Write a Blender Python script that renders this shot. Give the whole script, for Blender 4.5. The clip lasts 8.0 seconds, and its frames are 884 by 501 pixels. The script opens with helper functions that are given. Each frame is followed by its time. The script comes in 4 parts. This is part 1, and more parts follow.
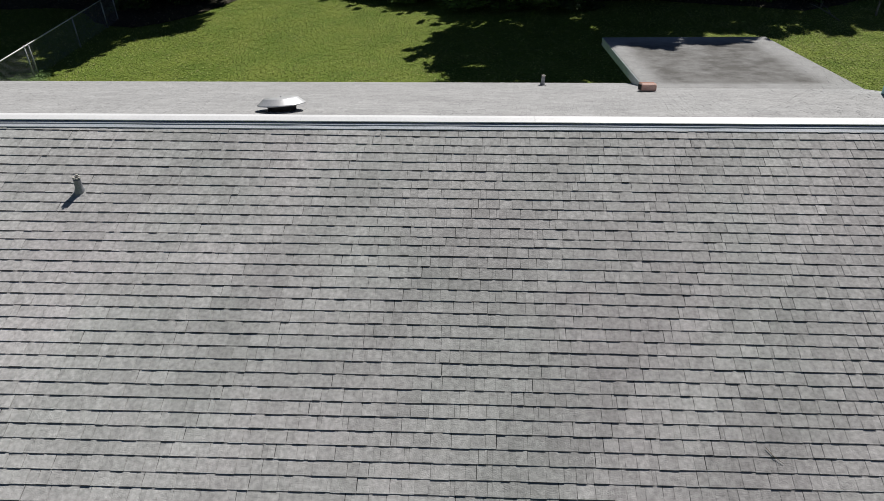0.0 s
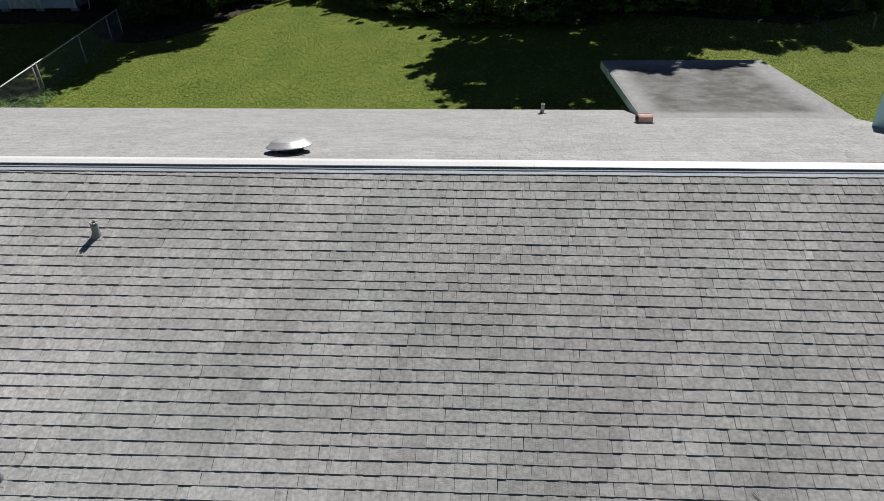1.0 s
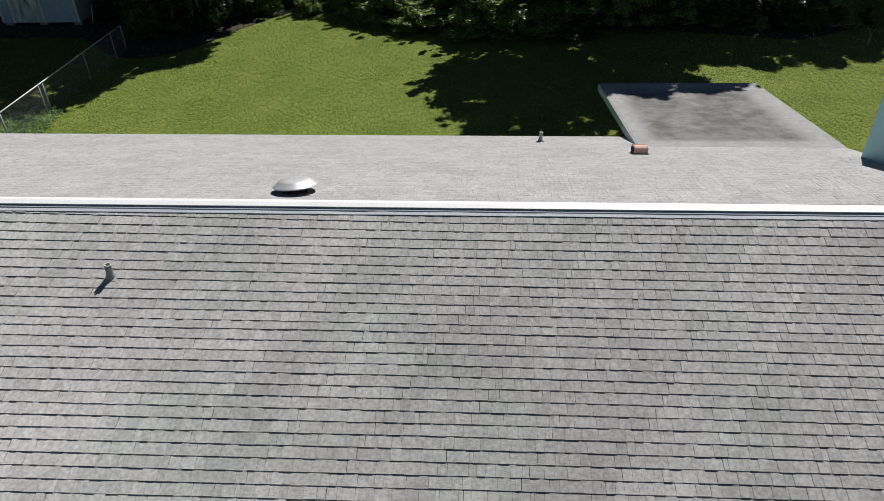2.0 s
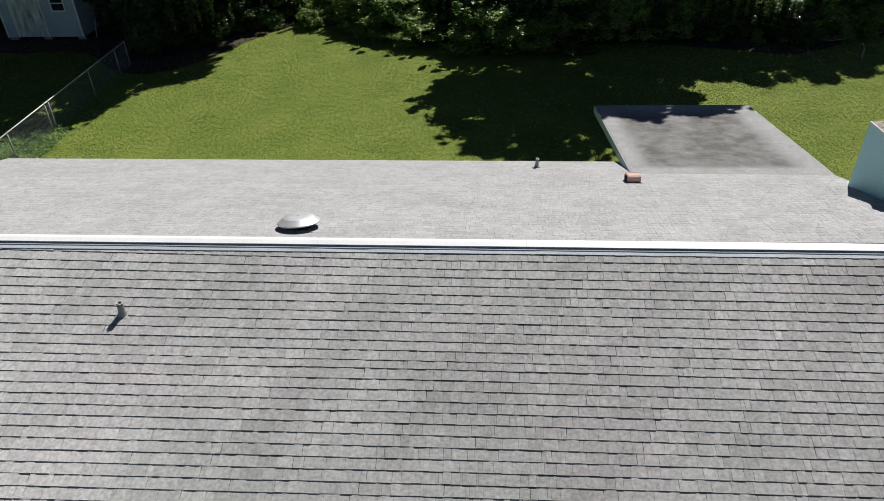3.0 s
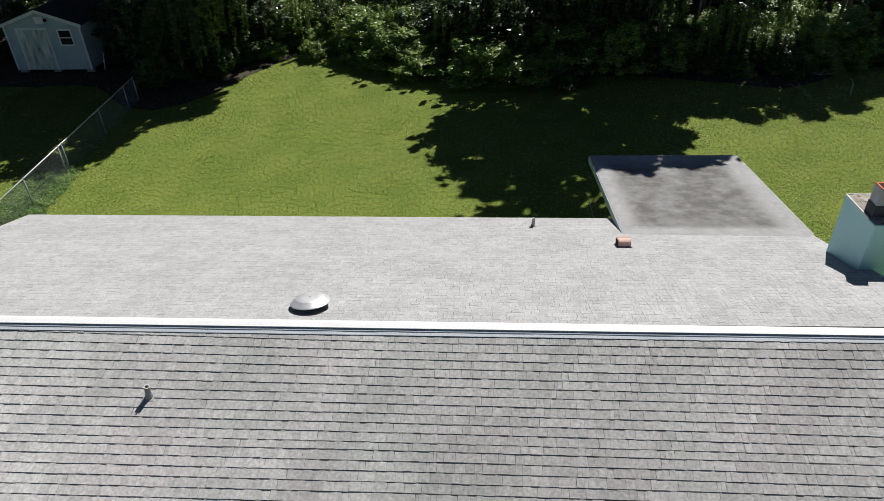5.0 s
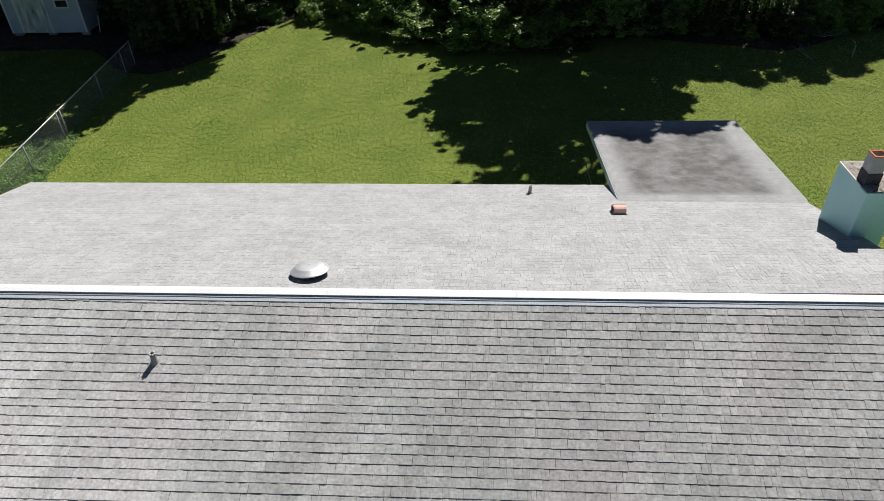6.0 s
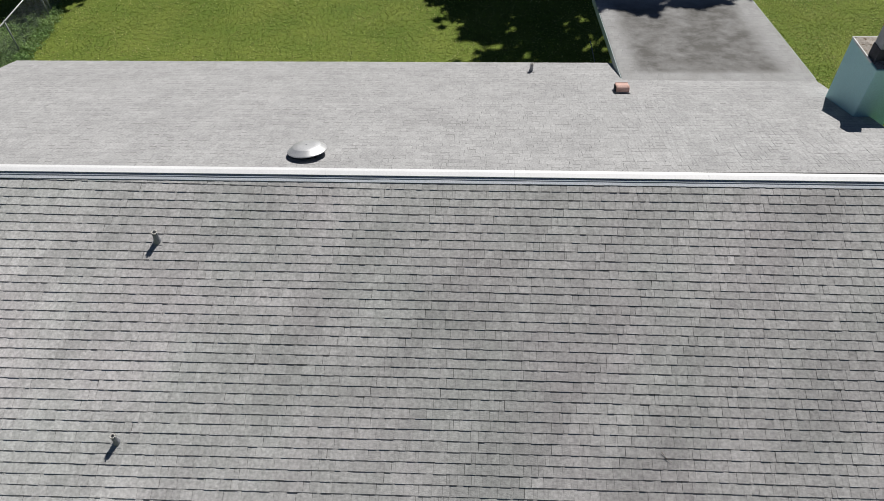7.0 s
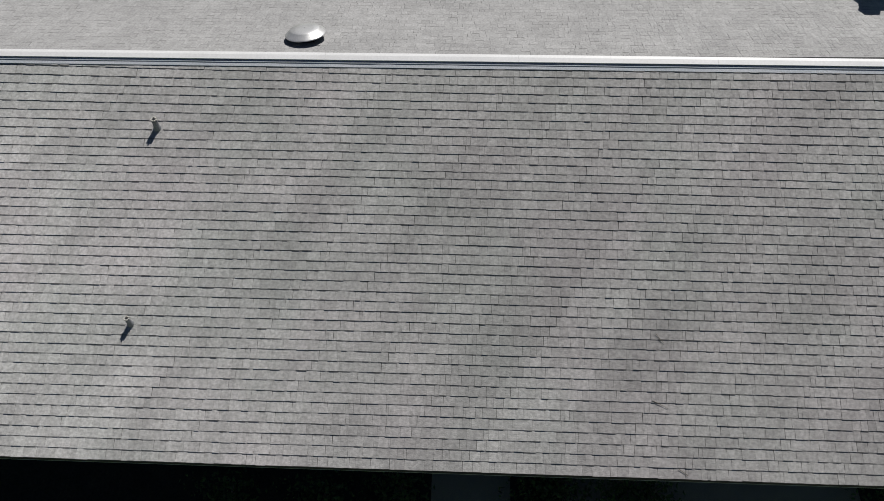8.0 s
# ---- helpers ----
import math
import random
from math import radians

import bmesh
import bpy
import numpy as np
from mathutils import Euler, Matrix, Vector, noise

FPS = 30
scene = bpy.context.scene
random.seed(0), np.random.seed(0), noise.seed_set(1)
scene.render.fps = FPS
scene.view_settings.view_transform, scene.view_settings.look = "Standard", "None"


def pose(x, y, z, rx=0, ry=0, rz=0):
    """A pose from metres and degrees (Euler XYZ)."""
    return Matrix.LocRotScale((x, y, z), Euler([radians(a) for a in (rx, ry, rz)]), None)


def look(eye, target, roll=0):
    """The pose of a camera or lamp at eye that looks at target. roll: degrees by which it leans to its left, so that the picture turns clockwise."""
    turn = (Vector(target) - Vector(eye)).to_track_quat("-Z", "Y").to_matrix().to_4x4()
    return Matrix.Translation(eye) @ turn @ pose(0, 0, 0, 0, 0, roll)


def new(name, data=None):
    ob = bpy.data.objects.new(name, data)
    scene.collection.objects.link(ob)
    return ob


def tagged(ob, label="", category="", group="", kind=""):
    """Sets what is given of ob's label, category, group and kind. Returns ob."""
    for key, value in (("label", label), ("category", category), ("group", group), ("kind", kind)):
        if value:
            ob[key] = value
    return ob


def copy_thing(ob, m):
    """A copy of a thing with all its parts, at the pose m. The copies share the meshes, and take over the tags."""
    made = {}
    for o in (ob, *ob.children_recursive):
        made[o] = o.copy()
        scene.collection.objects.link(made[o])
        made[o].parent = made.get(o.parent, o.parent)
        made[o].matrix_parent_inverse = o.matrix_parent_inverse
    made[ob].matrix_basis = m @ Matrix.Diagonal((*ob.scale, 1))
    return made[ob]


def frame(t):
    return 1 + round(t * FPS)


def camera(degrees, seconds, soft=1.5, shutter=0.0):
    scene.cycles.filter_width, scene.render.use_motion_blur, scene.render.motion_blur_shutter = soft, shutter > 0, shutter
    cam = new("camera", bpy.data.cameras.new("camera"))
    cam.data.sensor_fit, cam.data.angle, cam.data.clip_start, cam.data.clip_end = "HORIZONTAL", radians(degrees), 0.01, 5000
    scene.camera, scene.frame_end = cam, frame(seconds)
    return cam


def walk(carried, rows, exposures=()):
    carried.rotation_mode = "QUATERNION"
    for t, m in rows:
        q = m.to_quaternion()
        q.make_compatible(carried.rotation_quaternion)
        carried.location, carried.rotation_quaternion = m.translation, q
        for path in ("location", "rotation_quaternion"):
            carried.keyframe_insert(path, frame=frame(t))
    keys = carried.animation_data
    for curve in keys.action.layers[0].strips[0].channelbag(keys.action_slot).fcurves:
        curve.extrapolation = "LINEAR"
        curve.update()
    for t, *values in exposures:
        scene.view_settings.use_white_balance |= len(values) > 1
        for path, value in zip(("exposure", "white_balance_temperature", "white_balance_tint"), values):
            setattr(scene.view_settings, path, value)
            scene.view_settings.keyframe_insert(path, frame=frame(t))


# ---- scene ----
cam = camera(66.77, 8.0, soft=0.8)
# seconds, x, y, z, yaw, pitch, roll: a drone that rises over the roof, then tilts down
ROWS = [
    (0.0, 0.171, -8.250, 7.694, 2.39, -34.02, 1.01),
    (0.5, 0.166, -8.242, 8.001, 2.40, -34.03, 1.04),
    (1.0, 0.156, -8.222, 8.318, 2.41, -34.03, 1.11),
    (1.5, 0.137, -8.190, 8.635, 2.39, -34.02, 1.11),
    (3.0, 0.200, -8.226, 9.589, 2.36, -33.95, 1.23),
    (3.5, 0.209, -8.185, 9.943, 2.38, -33.93, 1.26),
    (4.0, 0.202, -8.124, 10.348, 2.33, -33.92, 1.31),
    (4.5, 0.201, -8.118, 10.748, 2.32, -33.89, 1.36),
    (5.1, 0.212, -8.176, 11.135, 2.27, -33.83, 1.39),
    (5.5, 0.225, -8.236, 11.265, 2.24, -33.88, 1.41),
    (5.8, 0.250, -8.271, 11.290, 2.22, -35.07, 1.44),
    (6.0, 0.284, -8.260, 11.290, 2.24, -37.07, 1.52),
    (6.5, 0.325, -8.304, 11.261, 2.27, -41.91, 1.55),
    (7.0, 0.325, -8.350, 11.242, 2.26, -46.81, 1.56),
    (7.5, 0.305, -8.425, 11.227, 2.27, -51.48, 1.58),
    (8.0, 0.326, -8.506, 11.186, 2.40, -55.50, 1.68),
]
EXPOSURES = [(0.0, -0.10), (1.5, -0.01), (3.0, 0.12), (4.5, 0.20), (6.0, 0.27), (6.5, 0.14), (7.0, -0.07), (7.5, -0.24), (8.0, -0.38)]
walk(cam, [(t, pose(x, y, z, 90 + pitch, roll, yaw)) for t, x, y, z, yaw, pitch, roll in ROWS], EXPOSURES)

# ---------------------------------------------------------------- light
SUN_AZ, SUN_EL = 62.0, 50.0            # degrees from +x towards +y, and above the horizon
SUN = Vector((math.cos(radians(SUN_EL)) * math.cos(radians(SUN_AZ)),
              math.cos(radians(SUN_EL)) * math.sin(radians(SUN_AZ)), math.sin(radians(SUN_EL))))
world = bpy.data.worlds.new("world")
scene.world = world
world.use_nodes = True
wn = world.node_tree.nodes
sky = wn.new("ShaderNodeTexSky")
sky.sky_type, sky.sun_disc = "NISHITA", False
sky.air_density, sky.dust_density = 0.42, 0.1
sky.sun_elevation, sky.sun_rotation = radians(SUN_EL), radians(90 - SUN_AZ)
wn["Background"].inputs["Strength"].default_value = 0.05
world.node_tree.links.new(sky.outputs["Color"], wn["Background"].inputs["Color"])
lamp = bpy.data.lights.new("sun", "SUN")
lamp.energy, lamp.angle, lamp.color = 5.0, radians(0.5), (1.0, 0.970, 0.925)
sun = new("sun", lamp)
sun.matrix_world = look(SUN * 60, (0, 0, 0))


# ---------------------------------------------------------------- materials
def material(name, colours, rough=0.8, metal=0.0, big=1.5, small=40.0, spread=0.25, bump=0.2, bump_scale=None,
             stretch=(1, 1, 1), island=0.0, through_light=0.0, specular=0.3, speck=None, turn=0.0, contrast=0.17):
    """A surface with noise at two scales: colours are two tints that large patches mix, spread the contrast of the grain."""
    m = bpy.data.materials.new(name)
    m.use_nodes = True
    n, l = m.node_tree.nodes, m.node_tree.links
    b = n["Principled BSDF"]
    b.inputs["Roughness"].default_value, b.inputs["Metallic"].default_value = rough, metal
    b.inputs["Specular IOR Level"].default_value = specular
    g = n.new("ShaderNodeNewGeometry")
    mp = n.new("ShaderNodeMapping")
    mp.inputs["Scale"].default_value = stretch
    mp.inputs["Rotation"].default_value = (0, 0, radians(turn))
    mp.vector_type = "TEXTURE" if turn else "POINT"
    l.new(g.outputs["Position"], mp.inputs["Vector"])
    patches = n.new("ShaderNodeTexNoise")
    patches.inputs["Scale"].default_value, patches.inputs["Detail"].default_value = big, 5
    l.new(mp.outputs["Vector"], patches.inputs["Vector"])
    ramp = n.new("ShaderNodeMapRange")
    ramp.inputs["From Min"].default_value, ramp.inputs["From Max"].default_value = 0.5 - contrast, 0.5 + contrast
    l.new(patches.outputs["Fac"], ramp.inputs["Value"])
    mix = n.new("ShaderNodeMix")
    mix.data_type = "RGBA"
    mix.inputs["A"].default_value, mix.inputs["B"].default_value = (*colours[0], 1), (*colours[1], 1)
    l.new(ramp.outputs["Result"], mix.inputs["Factor"])
    grain = n.new("ShaderNodeTexNoise")
    grain.inputs["Scale"].default_value, grain.inputs["Detail"].default_value = small, 3
    l.new(g.outputs["Position"], grain.inputs["Vector"])
    gain = n.new("ShaderNodeMapRange")
    gain.inputs["From Min"].default_value, gain.inputs["From Max"].default_value = 0.25, 0.75
    gain.inputs["To Min"].default_value, gain.inputs["To Max"].default_value = 1 - spread, 1 + spread
    l.new(grain.outputs["Fac"], gain.inputs["Value"])
    value = gain.outputs["Result"]
    if island:
        info = n.new("ShaderNodeObjectInfo")
        add = n.new("ShaderNodeMath")
        l.new(g.outputs["Random Per Island"], add.inputs[0])
        l.new(info.outputs["Random"], add.inputs[1])
        fr = n.new("ShaderNodeMath")
        fr.operation = "FRACT"
        l.new(add.outputs[0], fr.inputs[0])
        rng = n.new("ShaderNodeMapRange")
        rng.inputs["To Min"].default_value, rng.inputs["To Max"].default_value = 1 - island, 1 + island
        l.new(fr.outputs[0], rng.inputs["Value"])
        mul = n.new("ShaderNodeMath")
        mul.operation = "MULTIPLY"
        l.new(value, mul.inputs[0]), l.new(rng.outputs["Result"], mul.inputs[1])
        value = mul.outputs[0]
    hsv = n.new("ShaderNodeVectorMath")
    hsv.operation = "SCALE"
    l.new(mix.outputs["Result"], hsv.inputs["Vector"]), l.new(value, hsv.inputs["Scale"])
    colour = hsv.outputs["Vector"]
    if speck:
        tint, scale, cover = speck
        vor = n.new("ShaderNodeTexNoise")
        vor.inputs["Scale"].default_value, vor.inputs["Detail"].default_value = scale, 2
        l.new(g.outputs["Position"], vor.inputs["Vector"])
        cut = n.new("ShaderNodeMapRange")
        cut.inputs["From Min"].default_value, cut.inputs["From Max"].default_value = cover, cover + 0.06
        l.new(vor.outputs["Fac"], cut.inputs["Value"])
        over = n.new("ShaderNodeMix")
        over.data_type = "RGBA"
        over.inputs["B"].default_value = (*tint, 1)
        l.new(cut.outputs["Result"], over.inputs["Factor"]), l.new(colour, over.inputs["A"])
        colour = over.outputs["Result"]
    l.new(colour, b.inputs["Base Color"])
    if bump:
        bp = n.new("ShaderNodeBump")
        bp.inputs["Strength"].default_value, bp.inputs["Distance"].default_value = bump, 0.01
        relief = grain
        if bump_scale:
            relief = n.new("ShaderNodeTexNoise")
            relief.inputs["Scale"].default_value = bump_scale
            l.new(g.outputs["Position"], relief.inputs["Vector"])
        l.new(relief.outputs["Fac"], bp.inputs["Height"])
        l.new(bp.outputs["Normal"], b.inputs["Normal"])
    if through_light:
        tr = n.new("ShaderNodeBsdfTranslucent")
        l.new(colour, tr.inputs["Color"])
        ms = n.new("ShaderNodeMixShader")
        ms.inputs["Fac"].default_value = through_light
        l.new(b.outputs["BSDF"], ms.inputs[1]), l.new(tr.outputs["BSDF"], ms.inputs[2])
        l.new(ms.outputs["Shader"], n["Material Output"].inputs["Surface"])
    return m


M = {
    "lawn": material("lawn_soil", ((0.126, 0.182, 0.032), (0.182, 0.226, 0.046)), 0.95, big=0.6, small=17, spread=0.3, bump=0.35, bump_scale=30, specular=0.1, speck=((0.22, 0.19, 0.07), 10, 0.66)),
    "blade": material("grass_blades", ((0.130, 0.192, 0.032), (0.190, 0.240, 0.047)), 0.5, big=0.6, small=7, spread=0.25, bump=0, island=0.28, through_light=0.5, specular=0.2),
    # pale specks: clover, and glints of sunlit blades painted as colour
    "clover": material("pale_leaves_and_glints", ((0.38, 0.46, 0.13), (0.64, 0.64, 0.27)), 0.6, big=1, small=8, spread=0.2, bump=0, island=0.3, through_light=0.45, specular=0.15),
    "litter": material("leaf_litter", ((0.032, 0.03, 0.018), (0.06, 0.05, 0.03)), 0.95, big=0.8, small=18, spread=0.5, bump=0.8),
    "deck": material("roof_deck", ((0.05, 0.05, 0.05), (0.07, 0.07, 0.07)), 0.95),
    "shingle": material("asphalt_shingle", ((0.346, 0.342, 0.338), (0.450, 0.447, 0.440)), 0.95, big=0.85, small=22, spread=0.26, bump=0.6, bump_scale=75, stretch=(2.6, 0.75, 1), turn=52, contrast=0.2, island=0.085, specular=0.1),
    "far_shingle": material("bleached_shingle", ((0.366, 0.364, 0.365), (0.418, 0.416, 0.416)), 0.95, big=1.2, small=30, spread=0.22, bump=0.5, bump_scale=90, island=0.07, specular=0.1),
    # worn bare edge; shade under the butts is also put into its colour
    "shaded_worn_edge": material("shaded_worn_asphalt", ((0.035, 0.034, 0.033), (0.07, 0.068, 0.066)), 0.95, big=6, small=60, spread=0.5, bump=0.3, specular=0.1),
    "far_edge": material("worn_pale_edge", ((0.12, 0.118, 0.117), (0.30, 0.296, 0.293)), 0.95, big=5, small=40, spread=0.3, bump=0.3, specular=0.1),
    "white_metal": material("white_aluminium", ((0.90, 0.90, 0.90), (0.84, 0.84, 0.84)), 0.45, big=2.0, small=30, spread=0.06, bump=0.03),
    "dark_mesh_shade": material("vent_mesh_and_shade", ((0.03, 0.03, 0.035), (0.05, 0.05, 0.05)), 0.9, big=3, small=60),
    "flange": material("vent_flange", ((0.46, 0.50, 0.54), (0.58, 0.60, 0.64)), 0.7, big=1.2, small=50, spread=0.2),
    "aluminium": material("spun_aluminium", ((0.74, 0.74, 0.74), (0.62, 0.62, 0.62)), 0.42, 0.5, big=5, small=40, spread=0.1, bump=0.05),
    "lead": material("lead_boot", ((0.33, 0.34, 0.36), (0.24, 0.25, 0.27)), 0.6, 0.3, big=12, small=60, spread=0.2),
    "pvc": material("pipe_rim", ((0.62, 0.60, 0.55), (0.5, 0.48, 0.44)), 0.6, big=12, small=60, spread=0.2),
    "black": material("black_void", ((0.012, 0.012, 0.013), (0.02, 0.02, 0.02)), 0.9, big=12, small=60),
    "rust": material("rusty_metal", ((0.66, 0.46, 0.40), (0.56, 0.34, 0.28)), 0.8, 0.0, big=9, small=70, spread=0.35),
    "teal": material("teal_stucco", ((0.43, 0.71, 0.72), (0.47, 0.74, 0.75)), 0.85, big=2.2, small=55, spread=0.10, bump=0.35),
    "mortar": material("mortar_cap", ((0.40, 0.37, 0.33), (0.26, 0.23, 0.20)), 0.95, big=7, small=45, spread=0.45, bump=0.8, speck=((0.11, 0.07, 0.04), 16, 0.60)),
    "white_edge": material("white_edge_paint", ((0.74, 0.75, 0.73), (0.62, 0.63, 0.60)), 0.7, big=7, small=60, spread=0.15),
    "flue": material("clay_flue", ((0.46, 0.46, 0.48), (0.38, 0.38, 0.40)), 0.85, big=6, small=50, spread=0.15),
    "dark_band": material("dark_flue_band", ((0.035, 0.036, 0.045), (0.06, 0.062, 0.075)), 0.75, big=8, small=50, spread=0.3, bump=0.3),
    "terracotta": material("terracotta", ((0.55, 0.20, 0.09), (0.46, 0.15, 0.07)), 0.85, big=9, small=60, spread=0.25),
    "fascia": material("pale_fascia_paint", ((0.38, 0.44, 0.44), (0.48, 0.53, 0.53)), 0.7, big=2, small=30, spread=0.2),
    "steel": material("galvanised_steel", ((0.42, 0.43, 0.44), (0.32, 0.33, 0.34)), 0.5, 0.5, big=5, small=40, spread=0.12, bump=0.05),
    "rail": material("bright_galvanised_rail", ((0.72, 0.73, 0.74), (0.60, 0.61, 0.62)), 0.5, 0.2, big=5, small=40, spread=0.12, bump=0.05),
    "concrete": material("concrete", ((0.36, 0.36, 0.35), (0.28, 0.28, 0.28)), 0.95, big=0.8, small=60, spread=0.15, bump=0.3),
    "old_concrete": material("grey_old_concrete", ((0.25, 0.21, 0.17), (0.19, 0.16, 0.13)), 0.95, big=0.8, small=60, spread=0.2, bump=0.3),
    # mulch taken near black: the eave's shade is put into its colour
    "shaded_mulch": material("shade_blackened_mulch", ((0.018, 0.015, 0.012), (0.03, 0.025, 0.02)), 0.95, big=2, small=30, spread=0.5, bump=0.8),
    "siding": material("blue_grey_siding", ((0.40, 0.49, 0.53), (0.50, 0.58, 0.60)), 0.7, big=1.5, small=30, spread=0.15, bump=0.1),
    "white_trim": material("white_trim_paint", ((0.84, 0.84, 0.83), (0.72, 0.72, 0.71)), 0.6, big=3, small=40, spread=0.1, bump=0.05),
    "shed_door": material("patchy_white_door", ((0.80, 0.84, 0.82), (0.30, 0.36, 0.25)), 0.6, big=1.6, small=25, spread=0.15, stretch=(3.0, 1, 0.7)),
    "glass": material("dark_window_glass", ((0.02, 0.022, 0.025), (0.03, 0.032, 0.035)), 0.08, big=2, small=10, spread=0.1, bump=0, specular=0.5),
    "bark": material("bark", ((0.12, 0.095, 0.07), (0.18, 0.15, 0.12)), 0.95, big=2, small=25, spread=0.4, bump=1.0, stretch=(1, 1, 0.3)),
    "pale_bark": material("bleached_bark", ((0.34, 0.31, 0.27), (0.24, 0.21, 0.18)), 0.9, big=5, small=30, spread=0.35, bump=0.8),
    # dark leaves; some of the wood's shade is put into this colour
    "leaf": material("leaf", ((0.042, 0.076, 0.019), (0.090, 0.135, 0.040)), 0.32, big=0.5, small=3, spread=0.3, bump=0, island=0.5, through_light=0.4, specular=0.65),
    # vine leaves, their colour raised to stand for sunlit foliage
    "vine": material("sunlit_vine_leaf", ((0.165, 0.27, 0.055), (0.28, 0.38, 0.105)), 0.36, big=0.7, small=4, spread=0.3, bump=0, island=0.5, through_light=0.45, specular=0.55),
    "dry_leaf": material("dry_leaf", ((0.10, 0.075, 0.05), (0.19, 0.15, 0.10)), 0.8, big=2, small=9, spread=0.3, bump=0, island=0.5),
    "weed": material("weed_leaf", ((0.19, 0.31, 0.10), (0.27, 0.38, 0.14)), 0.5, big=0.9, small=5, spread=0.3, bump=0, island=0.4, through_light=0.4),
    "crown": material("crown_leaf", ((0.03, 0.055, 0.015), (0.05, 0.085, 0.025)), 0.5, big=0.5, small=3, spread=0.25, bump=0, island=0.4, through_light=0.2),
}


def stained_deck():
    """Low-slope roofing, pale at its margins, with dark algae over the middle."""
    m = material("algae_stained_roofing", ((0.37, 0.37, 0.37), (0.32, 0.317, 0.312)), 0.95, big=1.4, small=120, spread=0.16, bump=0.4, island=0.06, specular=0.1)
    n, l = m.node_tree.nodes, m.node_tree.links
    b = n["Principled BSDF"]
    base = b.inputs["Base Color"].links[0].from_socket
    g = n.new("ShaderNodeNewGeometry")
    sep = n.new("ShaderNodeSeparateXYZ")
    l.new(g.outputs["Position"], sep.inputs["Vector"])

    def band(socket, lo, hi, soft):
        a = n.new("ShaderNodeMapRange")
        a.interpolation_type = "SMOOTHSTEP"
        a.inputs["From Min"].default_value, a.inputs["From Max"].default_value = lo, lo + soft[0]
        c = n.new("ShaderNodeMapRange")
        c.interpolation_type = "SMOOTHSTEP"
        c.inputs["From Min"].default_value, c.inputs["From Max"].default_value = hi, hi - soft[1]
        l.new(socket, a.inputs["Value"]), l.new(socket, c.inputs["Value"])
        p = n.new("ShaderNodeMath")
        p.operation = "MULTIPLY"
        l.new(a.outputs["Result"], p.inputs[0]), l.new(c.outputs["Result"], p.inputs[1])
        return p.outputs[0]

    p = n.new("ShaderNodeMath")
    p.operation = "MULTIPLY"
    l.new(band(sep.outputs["X"], 3.8, 7.55, (0.5, 0.6)), p.inputs[0])
    l.new(band(sep.outputs["Y"], 5.06, 9.75, (0.3, 1.0)), p.inputs[1])
    def blots(scale, stretch, lo, hi, least, most):
        noise = n.new("ShaderNodeTexNoise")
        noise.inputs["Scale"].default_value, noise.inputs["Detail"].default_value, noise.inputs["Roughness"].default_value = scale, 6, 0.62
        flat = n.new("ShaderNodeMapping")
        flat.inputs["Scale"].default_value = (1.0, stretch, 1)
        l.new(g.outputs["Position"], flat.inputs["Vector"])
        l.new(flat.outputs["Vector"], noise.inputs["Vector"])
        rng = n.new("ShaderNodeMapRange")
        rng.inputs["From Min"].default_value, rng.inputs["From Max"].default_value = lo, hi
        rng.inputs["To Min"].default_value, rng.inputs["To Max"].default_value = least, most
        l.new(noise.outputs["Fac"], rng.inputs["Value"])
        return rng.outputs["Result"]

    r = n.new("ShaderNodeMath")
    r.operation = "MULTIPLY"
    l.new(blots(0.75, 1.0, 0.34, 0.58, 0.6, 1.05), r.inputs[0])
    l.new(blots(2.6, 1.15, 0.34, 0.66, 0.55, 1.1), r.inputs[1])
    q = n.new("ShaderNodeMath")
    q.operation = "MULTIPLY"
    l.new(p.outputs[0], q.inputs[0]), l.new(r.outputs[0], q.inputs[1])
    mix = n.new("ShaderNodeMix")
    mix.data_type = "RGBA"
    mix.inputs["B"].default_value = (0.138, 0.134, 0.127, 1)
    l.new(q.outputs[0], mix.inputs["Factor"]), l.new(base, mix.inputs["A"])
    l.new(mix.outputs["Result"], b.inputs["Base Color"])
    return m


M["stained"] = stained_deck()


